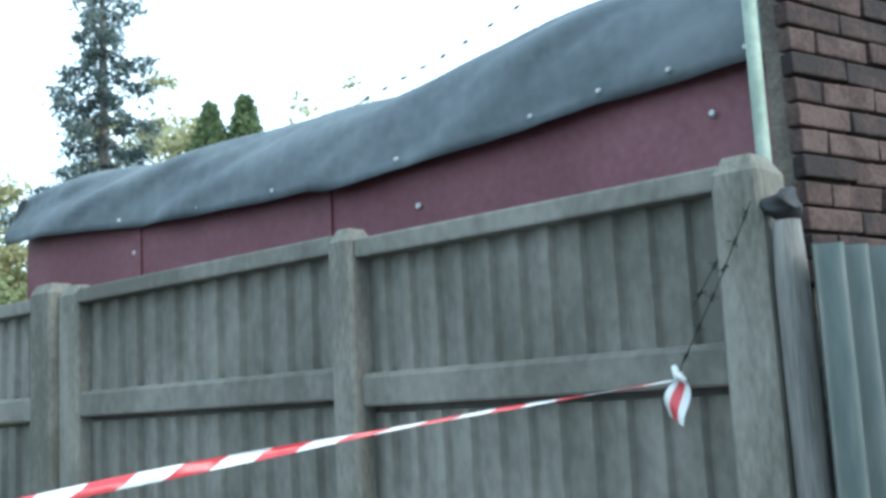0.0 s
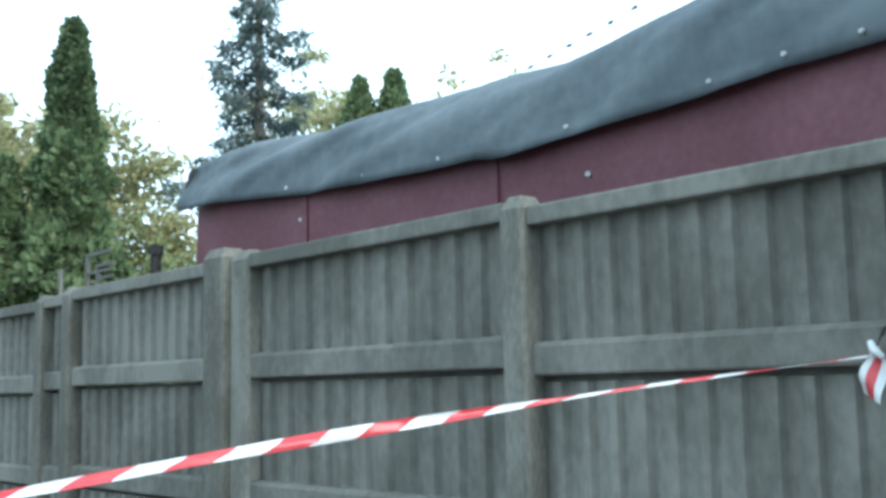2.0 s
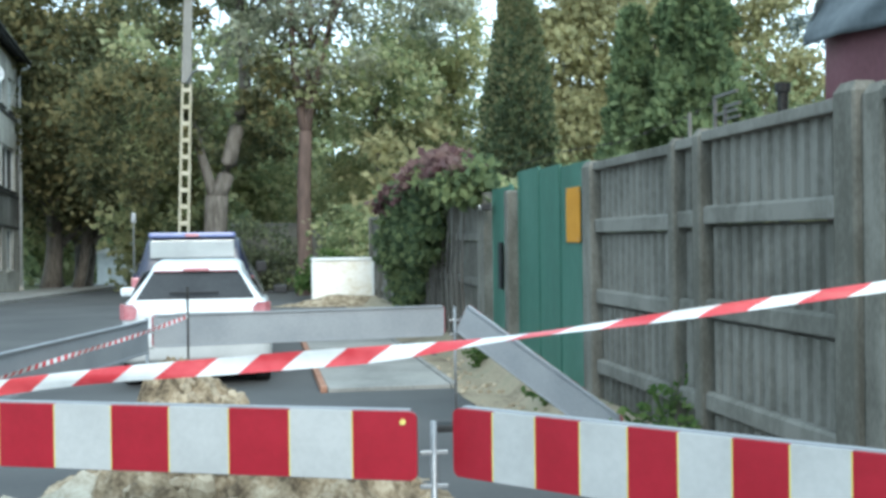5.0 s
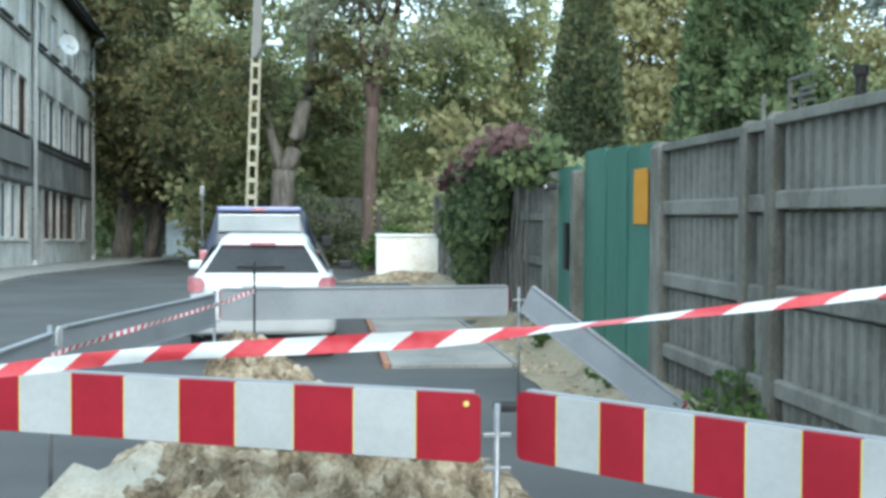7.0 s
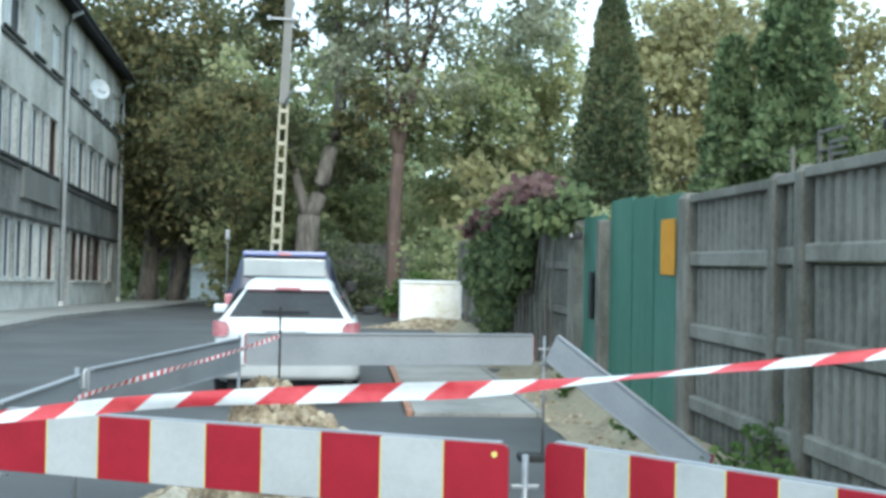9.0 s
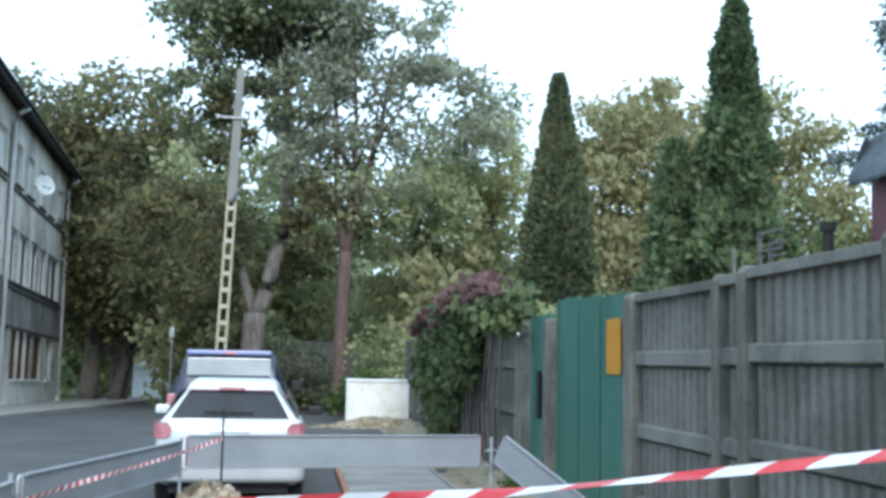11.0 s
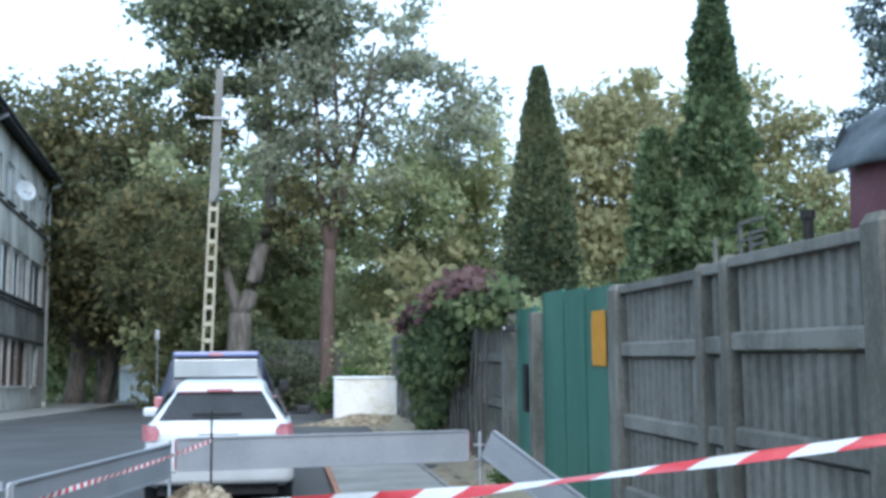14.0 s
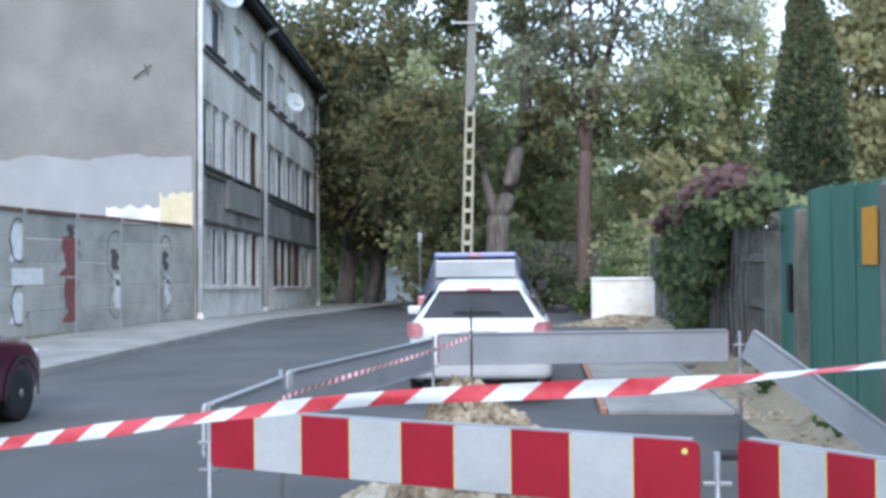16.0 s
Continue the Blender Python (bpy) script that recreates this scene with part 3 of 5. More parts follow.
for i in range(235):
    x, y = random.gauss(-.25, .55), random.choice((random.gauss(4.9, .3), random.gauss(5.1, .35), random.gauss(7.3, .35), random.gauss(6.5, .6)))
    if -1.3 < x < 1.05 and 4.35 < y < 8.4:
        part("clod", clods[i % 5], None, cl, m=pose(x, y, heap_z(x, y) + .008, *[random.uniform(0, 360) for _ in range(3)]) @ Matrix.Scale(random.uniform(.35, 1.1) + .7 * random.random() ** 4, 4))
for i in range(60):
    x, y = random.uniform(2.02, 2.5), random.uniform(9.4, 14.5)
    part("clod", clods[i % 5], None, cl, m=pose(x, y, verge(x, y) + .02, *[random.uniform(0, 360) for _ in range(3)]) @ Matrix.Scale(random.uniform(.3, .9), 4))
for x, y, z, rx, ry, rz in ((-1.0, 5.0, .36, 28, -18, 20), (-1.12, 5.25, .3, 35, 12, -25), (-.82, 5.15, .42, 14, -24, 50)):
    sl = thing("broken_slab", pose(x, y, z, rx, ry, rz), "broken pale paving slab lying on the heap", "slab", "broken slabs on the heap")
    bm = boxm(-.17, .17, -.12, .14, -.02, .02, .006)
    for v in bm.verts:
        v.co.x += .04 * noise.noise(Vector((v.co.y * 9, rz, 0)))
    part("slab", bm, SLAB, sl)

# ---- barrier tape ----
def tape(name, pts, width, twist, label, seg=14, field=.1, thin=lambda s: 1.0):
    """A flat striped band that hangs and twists through the points; the fields are slanted."""
    p = [Vector(q) for q in pts]
    fine = []
    for i in range(len(p) - 1):
        a, b, c, d = p[max(i - 1, 0)], p[i], p[i + 1], p[min(i + 2, len(p) - 1)]
        for k in range(seg):
            s = k / seg
            fine.append(.5 * ((2 * b) + (c - a) * s + (2 * a - 5 * b + 4 * c - d) * s * s + (3 * b - a - 3 * c + d) * s ** 3))
    fine.append(p[-1])
    t = thing(name, pose(0, 0, 0), label, "tape")
    dist, run = 0.0, [0.0]
    for a, b in zip(fine, fine[1:]):
        dist += (b - a).length
        run.append(dist)

    def at(s):
        s = min(max(s, 0), dist - 1e-4)
        i = max(k for k in range(len(run)) if run[k] <= s)
        f = (s - run[i]) / max(1e-6, run[i + 1] - run[i])
        c = fine[i].lerp(fine[i + 1], f)
        d = (fine[i + 1] - fine[i]).normalized()
        side = Vector((0, 0, 1)).cross(d).normalized()
        ang = twist(s / dist)
        up = d.cross(side) * -1
        return c, (up * math.cos(ang) + side * math.sin(ang)) * thin(s / dist)

    n = int(dist / field)
    for k in range(n):
        bm = bmesh.new()
        rows = []
        for j in range(5):
            row = []
            for w in (-.5, -.17, .17, .5):
                s = (k + j / 4 + w * .55) * field
                c, u = at(s)
                fold = .10 * width * math.sin(w * 5 + s * 7)
                row.append(bm.verts.new(c + u * w * width * (1 + .12 * math.sin(s * 5)) + Vector((0, fold, 0))))
            rows.append(row)
        for r, q in zip(rows, rows[1:]):
            for i in range(3):
                bm.faces.new((r[i], r[i + 1], q[i + 1], q[i]))
        part("field", bm, TAPE_RED if k % 2 else TAPE_WHITE, t, smooth=True)
    return t


tape("barrier_tape", ((2.785, 1.475, 1.668), (2.2, 1.69, 1.607), (1.7, 1.865, 1.548), (1.19, 2.035, 1.48), (.68, 2.21, 1.405), (.29, 2.34, 1.352), (0, 2.456, 1.325), (-.56, 2.64, 1.27),
                      (-1.5, 2.95, 1.12), (-2.4, 3.25, .98)), .052,
     lambda s: 1.0 - 1.0 * s + .55 * math.sin(s * 19) + .25 * math.sin(s * 47), thin=lambda s: .26 + .5 * min(1, s * 1.6), label="red and white plastic barrier tape stretched before the dig")
stake = thing("steel_stake", pose(-2.42, 3.26, 0), "thin steel stake that holds the tape", "post")
part("stake", tube(bmesh.new(), [(0, 0, -.02), (0, 0, 1.1)], .012, 8), STEEL, stake)
tape("barrier_tape", ((-.51, 8.0, 1.07), (-.78, 7.4, 1.0), (-1.07, 6.7, .95), (-1.38, 5.95, .89), (-1.47, 5.3, .85), (-1.52, 4.75, .83)), .026,
     lambda s: .5 * math.sin(s * 30), "thin twisted red and white tape along the boards", field=.035)
rod = thing("steel_rod", pose(-.51, 8.01, 0), "thin dark steel rod stuck in the heap", "rod")
part("rod", tube(bmesh.new(), [(0, 0, .1), (0, 0, 1.28)], .008, 8), BLACKWIRE, rod)
knot = thing("tape_end", pose(2.785, 1.462, 1.672), "loose fluttering end of red and white tape", "tape")
for k, (mat_, y0, y1) in enumerate(((TAPE_WHITE, .0, .3), (TAPE_RED, .3, .7), (TAPE_WHITE, .7, 1.0))):
    bm = bmesh.new()
    sheet(bm, lambda u, v: (.02 * math.sin(v * 5 + u * 2), (.004 + .06 * math.sin(min(1, v * 1.25) * math.pi * .62)) * (u - .45) + .02 * v, .02 - .135 * v + .03 * (u - .5) * v), arange(y0, y1, 5), arange(0, 1, 12))
    part("flap", bm, mat_, knot, smooth=True)
part("knot", tube(bmesh.new(), [(0, -.015, -.01), (0, .01, .01), (0, .02, .035)], [.008, .014, .008], 8), TAPE_WHITE, knot, smooth=True)


def barbed(name, pts, label, step=.11, r=.0028):
    t = thing(name, pose(0, 0, 0), label, "wire")
    part("strand", tube(bmesh.new(), pts, r, 5), BLACKWIRE, t)
    p = [Vector(q) for q in pts]
    for a, b in zip(p, p[1:]):
        n = max(1, int((b - a).length / step))
        for k in range(n):
            c = a.lerp(b, (k + .5) / n)
            bm = bmesh.new()
            d = (b - a).normalized()
            tube(bm, [c - d * .012, c + d * .012], r * 2.6, 6)
            for q in range(2):
                v = Vector((random.uniform(-1, 1), random.uniform(-1, 1), random.uniform(-1, 1))).normalized() * .022
                tube(bm, [c - v, c + v], r * .8, 4)
            part("barb", bm, BLACKWIRE, t)
    return t


barbed("barbed_wire", ((2.76, 1.2, 2.12), (2.76, 1.31, 1.92), (2.782, 1.465, 1.69)), "rusty barbed wire tied from the corner post to the tape", .075, .0017)
barbed("barbed_wire", ((2.78, 1.22, 2.1), (2.77, 1.3, 2.0), (2.77, 1.4, 1.86)), "slack loop of rusty barbed wire", .08, .0016)
barbed("barbed_wire", ((4.2, 1.2, 4.6), (4.2, 2.4, 3.78), (4.2, 2.9, 3.55), (4.2, 3.4, 3.42), (4.2, 4.1, 3.3), (4.2, 4.8, 3.22)), "barbed wire strung above the shed roof", .13, .003)
for y, h, ln in ((7.25, .24, 0.0), (6.82, .3, .34), (6.66, .22, .22)):
    br = thing("wire_bracket", pose(FX + .1, y, TOP - .06), "rusty steel bracket for wire above the fence", "bracket", "brackets on the fence")
    part("upright", boxm(-.011, .011, -.011, .011, 0, h, .002), OLDWOOD, br)
    if ln:
        part("arm", boxm(-.009, .009, -ln, -.012, h - .02, h, .002), OLDWOOD, br)
        part("brace", boxm(-.007, .007, -ln, -.012, h * .55, h * .55 + .016, .002), OLDWOOD, br)
barbed("barbed_wire", ((FX + .11, 6.82, 2.48), (FX + .11, 7.25, 2.43), (FX + .11, 8.7, 2.38), (FX + .11, 11, 2.46), (FX + .11, 13.3, 2.4)), "barbed wire along the top of the fence", .2)
stub = thing("chimney_pipe", pose(3.3, 6.55, 1.6), "short dark rusty pipe behind the fence", "pipe")
part("pipe", tube(bmesh.new(), [(0, 0, -1.7), (0, 0, .92)], .035, 10), BLACKWIRE, stub)
part("cowl", tube(bmesh.new(), [(0, 0, .9), (0, 0, .96)], .05, 10), BLACKWIRE, stub)


# ---- the block of flats ----
# its own frame: y runs along the street front, x out to the street, the ground falls with it
BM = Matrix.Translation((-9.48, 29.64, 0)) @ Euler((radians(-1.31), 0, radians(3.52))).to_matrix().to_4x4()
flats = thing("apartment_building", BM, "grey three-storey block of flats with sooty rendered front", "building")
LEN, DEEP, EAVE = 23.6, 9.5, 10.55
FLOORS = ((1.0, 2.8), (4.5, 6.4), (8.0, 9.5))
# openings: along the front, each with its frame colour and whether a curtain hangs behind
OPEN = {0: ((.4, 1.6, 0), (1.75, 3.0, 1), (3.15, 4.6, 1), (4.75, 6.2, 1), (6.35, 7.6, 0), (7.75, 8.9, 2), (12.0, 13.4, 2), (13.55, 15.0, 2), (15.15, 16.6, 2), (16.75, 18.8, 2), (20.0, 21.8, 0)),
        1: ((.5, 1.9, 1), (2.0, 3.0, 0), (3.2, 4.4, 1), (4.9, 6.2, 0), (6.3, 7.4, 1), (7.6, 9.0, 2), (10.7, 12.2, 1), (12.4, 14.6, 0), (14.9, 16.9, 0), (17.2, 19.0, 0), (19.3, 22.6, 1)),
        2: ((1.2, 3.5, 0), (5.0, 6.4, 0), (7.6, 9.2, 0), (11.0, 12.2, 1), (13.4, 14.8, 0), (16.2, 17.6, 0), (18.6, 20.0, 0), (21.0, 22.4, 0))}
DOOR = (10.2, 11.5)


def wall_strip(y0, y1, z0, z1, mat=RENDER_DIRTY, name="wall", x0=-.35, x1=0.0):
    return part(name, boxm(x0, x1, y0, y1, z0, z1), mat, flats)


# horizontal bands of the front, then the piers between the openings
wall_strip(0, DOOR[0], -.6, .9, WHITEWALL, "plinth")
wall_strip(DOOR[1], LEN, -1.0, .9, WHITEWALL, "plinth")
wall_strip(0, DOOR[0], .9, 1.0)
wall_strip(DOOR[1], LEN, .9, 1.0)
for a, b, mt in ((2.8, 4.5, SOOTY), (6.4, 8.0, RENDER_DIRTY), (9.5, EAVE, RENDER_DIRTY)):
    wall_strip(0, LEN, a, b, mt)
for f, (z0, z1) in enumerate(FLOORS):
    y = 0.0
    cuts = [(a, b) for a, b, _ in OPEN[f]] + ([DOOR] if f == 0 else [])
    for a, b in sorted(cuts):
        if a - y > .01:
            wall_strip(y, a, z0, z1, name="pier")
        y = b
    wall_strip(y, LEN, z0, z1, name="pier")
    for i, (a, b, style) in enumerate(OPEN[f]):
        win = part("window", boxm(-.2, -.16, a, b, z0, z1), GLASS, flats, "dark glass")
        fr = FRAMEBROWN if style == 2 else FRAMEWHITE
        for q in ((a, a + .07, z0, z1), (b - .07, b, z0, z1), (a + .07, b - .07, z1 - .07, z1), (a + .07, b - .07, z0, z0 + .07), ((a + b) / 2 - .045, (a + b) / 2 + .045, z0 + .07, z1 - .07)):
            part("frame", boxm(-.16, -.1, *q, .006), fr, win)
        if style == 0 or f == 2:
            part("curtain", boxm(-.159, -.15, a + .08, b - .08 if f == 2 and i % 3 else (a + b) / 2 - .046, z0 + .08, z1 - .08), CURTAIN, win, "pale curtain behind the pane")
        part("sill", boxm(-.15, .09, a - .08, b + .08, z0 - .09, z0 - .005, .012), SHADE_LINE if f else WHITEWALL, win)
# Strips under the upper sills, coloured dark as shadow lines.
for z in (4.42, 7.92):
    part("ledge", boxm(0.001, .07, .2, 9.3, z - .2, z - .1, .01), SHADE_LINE, flats)
    part("ledge", boxm(0.001, .07, 10.4, LEN - .3, z - .2, z - .1, .01), SHADE_LINE, flats)
part("lintel", boxm(0.001, .05, .1, LEN - .2, 2.84, 2.92, .01), SHADE_LINE, flats)
# recessed balcony of the first floor
part("balcony", boxm(.001, .12, 3.6, 9.0, 3.4, 4.3, .02), RENDER_GREY, flats, "shallow rendered balcony front")
dr = part("door", boxm(-.3, -.25, DOOR[0], DOOR[1], -.1, 2.8), FRAMEBROWN, flats, "dark recessed entrance door")
part("frame", boxm(-.25, -.2, DOOR[0], DOOR[0] + .1, -.1, 2.8, .01), FRAMEWHITE, dr)
part("handle", boxm(-.25, -.2, DOOR[1] - .2, DOOR[1] - .15, 1.0, 1.14, .01), STEEL, dr)
# gable, back and far end
part("gable", boxm(-DEEP, -.351, 0, .35, -.6, EAVE), RENDER_GREY, flats, "blank rendered gable wall")
part("gable_top", loft(bmesh.new(), [[(-DEEP, y, EAVE + .001), (-.01, y, EAVE + .001), (-DEEP / 2, y, EAVE + 1.5)] for y in (.01, .34)]), RENDER_GREY, flats)
part("far_gable", boxm(-DEEP, -.351, LEN - .35, LEN, -1.2, EAVE), RENDER_GREY, flats)
part("back_wall", boxm(-DEEP, -DEEP + .35, .351, LEN - .351, -1.0, EAVE), RENDER_GREY, flats)
roof = part("roof", loft(bmesh.new(), [[(.5, y, EAVE - .02), (.5, y, EAVE + .16), (-DEEP / 2, y, EAVE + 1.75), (-DEEP - .5, y, EAVE + .16), (-DEEP - .5, y, EAVE - .02), (-DEEP / 2, y, EAVE + 1.5)] for y in (-.25, LEN + .3)]), ROOFDARK, flats, "dark roof with a deep eave")
part("fascia", boxm(.501, .53, -.25, LEN + .3, EAVE - .12, EAVE + .2), ROOFDARK, roof)
part("gutter", tube(bmesh.new(), [(.58, -.2, EAVE + .08), (.58, LEN + .25, EAVE + .02)], .07, 8), ROOFDARK, roof, smooth=True)
# pale mended render low on the gable, with a cream edge
def patch(name, mat, u0, u1, z0, z1, off, seed, ragged=.15):
    us = arange(u0, u1, 60)
    bm = bmesh.new()
    lo = [bm.verts.new((u, off, z0)) for u in us]
    hi = [bm.verts.new((u, off, z1 + ragged * (noise.noise(Vector((u * .8, seed, 0))) + .5 * noise.noise(Vector((u * 4.1, seed, 3)))))) for u in us]
    for i in range(len(us) - 1):
        bm.faces.new((lo[i], lo[i + 1], hi[i + 1], hi[i]))
    part(name, bm, mat, flats)


patch("gable_skin", RENDER_GREY, -.36, -.002, -.3, EAVE - .1, -.004, 2, 0)
patch("render_patch", PATCH, -9.2, -.1, 1.5, 4.62, -.009, 3)
patch("render_patch", CREAM, -1.0, -.08, 2.0, 3.65, -.014, 5, .35)
patch("render_patch", CREAM, -9.5, -8.6, 2.0, 4.6, -.012, 8, .3)
patch("render_patch", WHITEWALL, -2.5, -.95, 2.4, 3.2, -.012, 11, .3)
for y, top in ((.12, 10.4), (9.75, 10.5), (LEN - .15, 10.4)):
    dp = part("downpipe", tube(bmesh.new(), [(.1, y, -.3), (.1, y, top - .6), (.25, y + .05, top - .2), (.55, y + .1, top)], .085, 10), DOWNPIPE, flats, "pale zinc downpipe", smooth=True)
    for z in (2.0, 5.0, 8.0):
        part("clip", boxm(0, .12, y - .08, y + .08, z, z + .05, .006), STEEL, dp)
    part("shoe", boxm(.02, .2, y - .1, y + .1, -.3, .25, .03), WHITEWALL, dp)
dish = thing("satellite_dish", BM @ pose(.45, 14.5, 8.55, 0, 0, 0), "white satellite dish on the front of the flats", "satellite dish", "satellite dishes")
bm = bmesh.new()
loft(bm, [[(.16 * (r / .42) ** 2 * .6 - .05, r * math.cos(a), r * math.sin(a)) for a in [k * math.tau / 24 for k in range(24)]] for r in (.02, .15, .3, .42)] , cap=False)
ob = part("reflector", bm, DISHWHITE, dish, m=pose(0, 0, 0, 0, -15, -50), smooth=True)
part("arm", tube(bmesh.new(), [(-.45, 0, -.1), (0, 0, -.05)], .02, 8), STEEL, dish)
part("receiver", tube(bmesh.new(), [(.0, 0, -.05), (.22, -.22, -.2), (.26, -.26, -.1)], .02, 8), STEEL, dish)
dish2 = copy_thing(dish, BM @ pose(.45, 2.4, 9.75))
dish2["label"] = "grey satellite dish near the eave of the flats"
aerial = thing("aerial", BM @ pose(-1.3, -.01, 7.0), "thin dark aerial bracket on the gable", "aerial")
part("arm", tube(bmesh.new(), [(-.4, -.05, -.2), (.1, -.12, .15)], .02, 6), BLACKWIRE, aerial)
part("rod", tube(bmesh.new(), [(-.1, -.1, .2), (0, -.1, -.15)], .015, 6), BLACKWIRE, aerial)

# ---- prefabricated wall with sprayed paint ----
wallm = Matrix.Translation((-9.56, 29.55, 0)) @ Euler((radians(-.55), 0, radians(-5.1))).to_matrix().to_4x4()
gwall = thing("concrete_wall", wallm, "grey prefabricated concrete wall with sprayed paint", "wall")
pan_me = mesh_of(boxm(-.06, 0, -1.98, -.02, 0, .49, .02), "wall_panel")
pan_me.materials.append(WALLPANEL)
wp_me = mesh_of(boxm(-.1, .012, -.07, .07, -.3, 2.68, .01), "wall_post")
wp_me.materials.append(WALLPANEL)
for b in range(9):
    part("wall_post", wp_me, None, gwall, m=pose(0, -2.1 * b, 0))
    for k in range(5):
        part("wall_panel", pan_me, None, gwall, m=pose(0, -2.1 * b - .05, .12 + k * .5, random.uniform(-.4, .4), 0, 0))
    part("coping", boxm(-.1, .05, -2.1 * b - 2.0, -2.1 * b - .1, 2.62, 2.7, .01), FRAMEBROWN, gwall, "dark coping strip")


def sprayed(y, kind):
    """Loose sprayed outlines: ragged ovals and blocks of faded paint."""
    g = thing("sprayed_paint", wallm @ pose(.004, y, 0), "faded sprayed paint in ragged abstract shapes on the wall", "graffiti", "sprayed paint on the wall")

    def rag(a, s):
        return .08 * noise.noise(Vector((math.cos(a) * 2, math.sin(a) * 2, s + y)))

    def ring(cy, cz, ry, rz, w, mat, a0=0.0, a1=math.tau):
        bm = bmesh.new()
        sheet(bm, lambda a, r: (.003, cy + (ry + rag(a, 1) + r * (1 + 8 * rag(a, 3))) * math.cos(a), cz + (rz + rag(a, 2) + r) * math.sin(a)), arange(a0, a1, 36), (-w, w))
        part("stroke", bm, mat, g)

    def blob(cy, cz, w, hh, mat, off=0.0):
        bm = bmesh.new()
        sheet(bm, lambda u, v: (off, cy + u * w * (1 + .9 * noise.noise(Vector((v * 4, y, u)))) + .1 * noise.noise(Vector((v * 3, y + 5, 0))), cz + v * hh), (-.5, 0, .5), arange(-.5, .5, 18))
        part("fill", bm, mat, g)
    if kind == 0:
        blob(0, 2.0, .42, .75, GRAF_WHITE)
        ring(0, 2.05, .3, .42, .022, GRAF_DARK, .3, 5.8)
        blob(0, .7, .4, .6, GRAF_WHITE)
        ring(.05, .75, .3, .4, .02, GRAF_DARK, 1.0, 6.0)
        blob(.1, 1.25, .16, .2, GRAF_RED, .002)
    elif kind == 1:
        blob(0, 1.75, .62, .85, GRAF_RED)
        blob(.05, .8, .5, .95, GRAF_RED)
        blob(0, 2.3, .26, .3, GRAF_DARK)
        ring(0, 1.1, .2, .6, .018, GRAF_DARK, 0, 4)
    else:
        ring(0, 1.8, .4, .55, .022, GRAF_DARK, .2, 5.0)
        blob(-.05, 1.7, .3, .5, GRAF_DARK)
        blob(.08, .95, .3, .8, GRAF_WHITE)
        ring(0, .7, .3, .35, .018, GRAF_DARK, 2, 6)
        blob(.12, 1.15, .22, .14, GRAF_DARK, .002)


for y, k in ((-10.3, 1), (-8.6, 0), (-6.6, 1), (-4.5, 2), (-1.7, 2)):
    sprayed(y, k)
sheet_ = thing("notice", wallm @ pose(.004, -8.3, 1.15), "faded white painted rectangle on the wall", "notice")
part("sheet", boxm(0, .01, -.55, .6, 0, .34, .002), GRAF_WHITE, sheet_)


# ---- vehicles ----
def wheel(parent, x, y, r=.3, w=.2):
    t = part("wheel", loft(bmesh.new(), [[(x + dx, y + rr * math.cos(a), r + rr * math.sin(a)) for a in [k * math.tau / 28 for k in range(28)]] for dx, rr in ((-w / 2, r * .62), (-w / 2, r * .93), (-w / 2 + .025, r), (w / 2 - .025, r), (w / 2, r * .93), (w / 2, r * .62))]), TYRE, parent, "black rubber tyre", smooth=True)
    s = 1 if x > 0 else -1
    part("rim", loft(bmesh.new(), [[(x + s * dx, y + rr * math.cos(a), r + rr * math.sin(a)) for a in [k * math.tau / 20 for k in range(20)]] for dx, rr in ((w / 2 - .03, r * .62), (w / 2 - .005, r * .6), (w / 2 - .02, r * .2), (w / 2 + .002, r * .15))]), RIM, t, smooth=True)


def section(y, half, zlo, zhi, r=.1, crown=.03, top=1.0):
    """A rounded cross-section of a car body; top narrows it upwards."""
    pts = []
    for sx, sz, a0 in ((1, -1, -90), (1, 1, 0), (-1, 1, 90), (-1, -1, 180)):
        hw = half * (top if sz > 0 else 1)
        cx, cz = sx * (hw - r), (zhi - r if sz > 0 else zlo + r)
        for k in range(5):
            a = radians(a0 + 90 * k / 4)
            pts.append((cx + r * math.cos(a), y, cz + r * math.sin(a) + (crown if sz > 0 and abs(cx + r * math.cos(a)) < hw * .6 else 0)))
    return pts


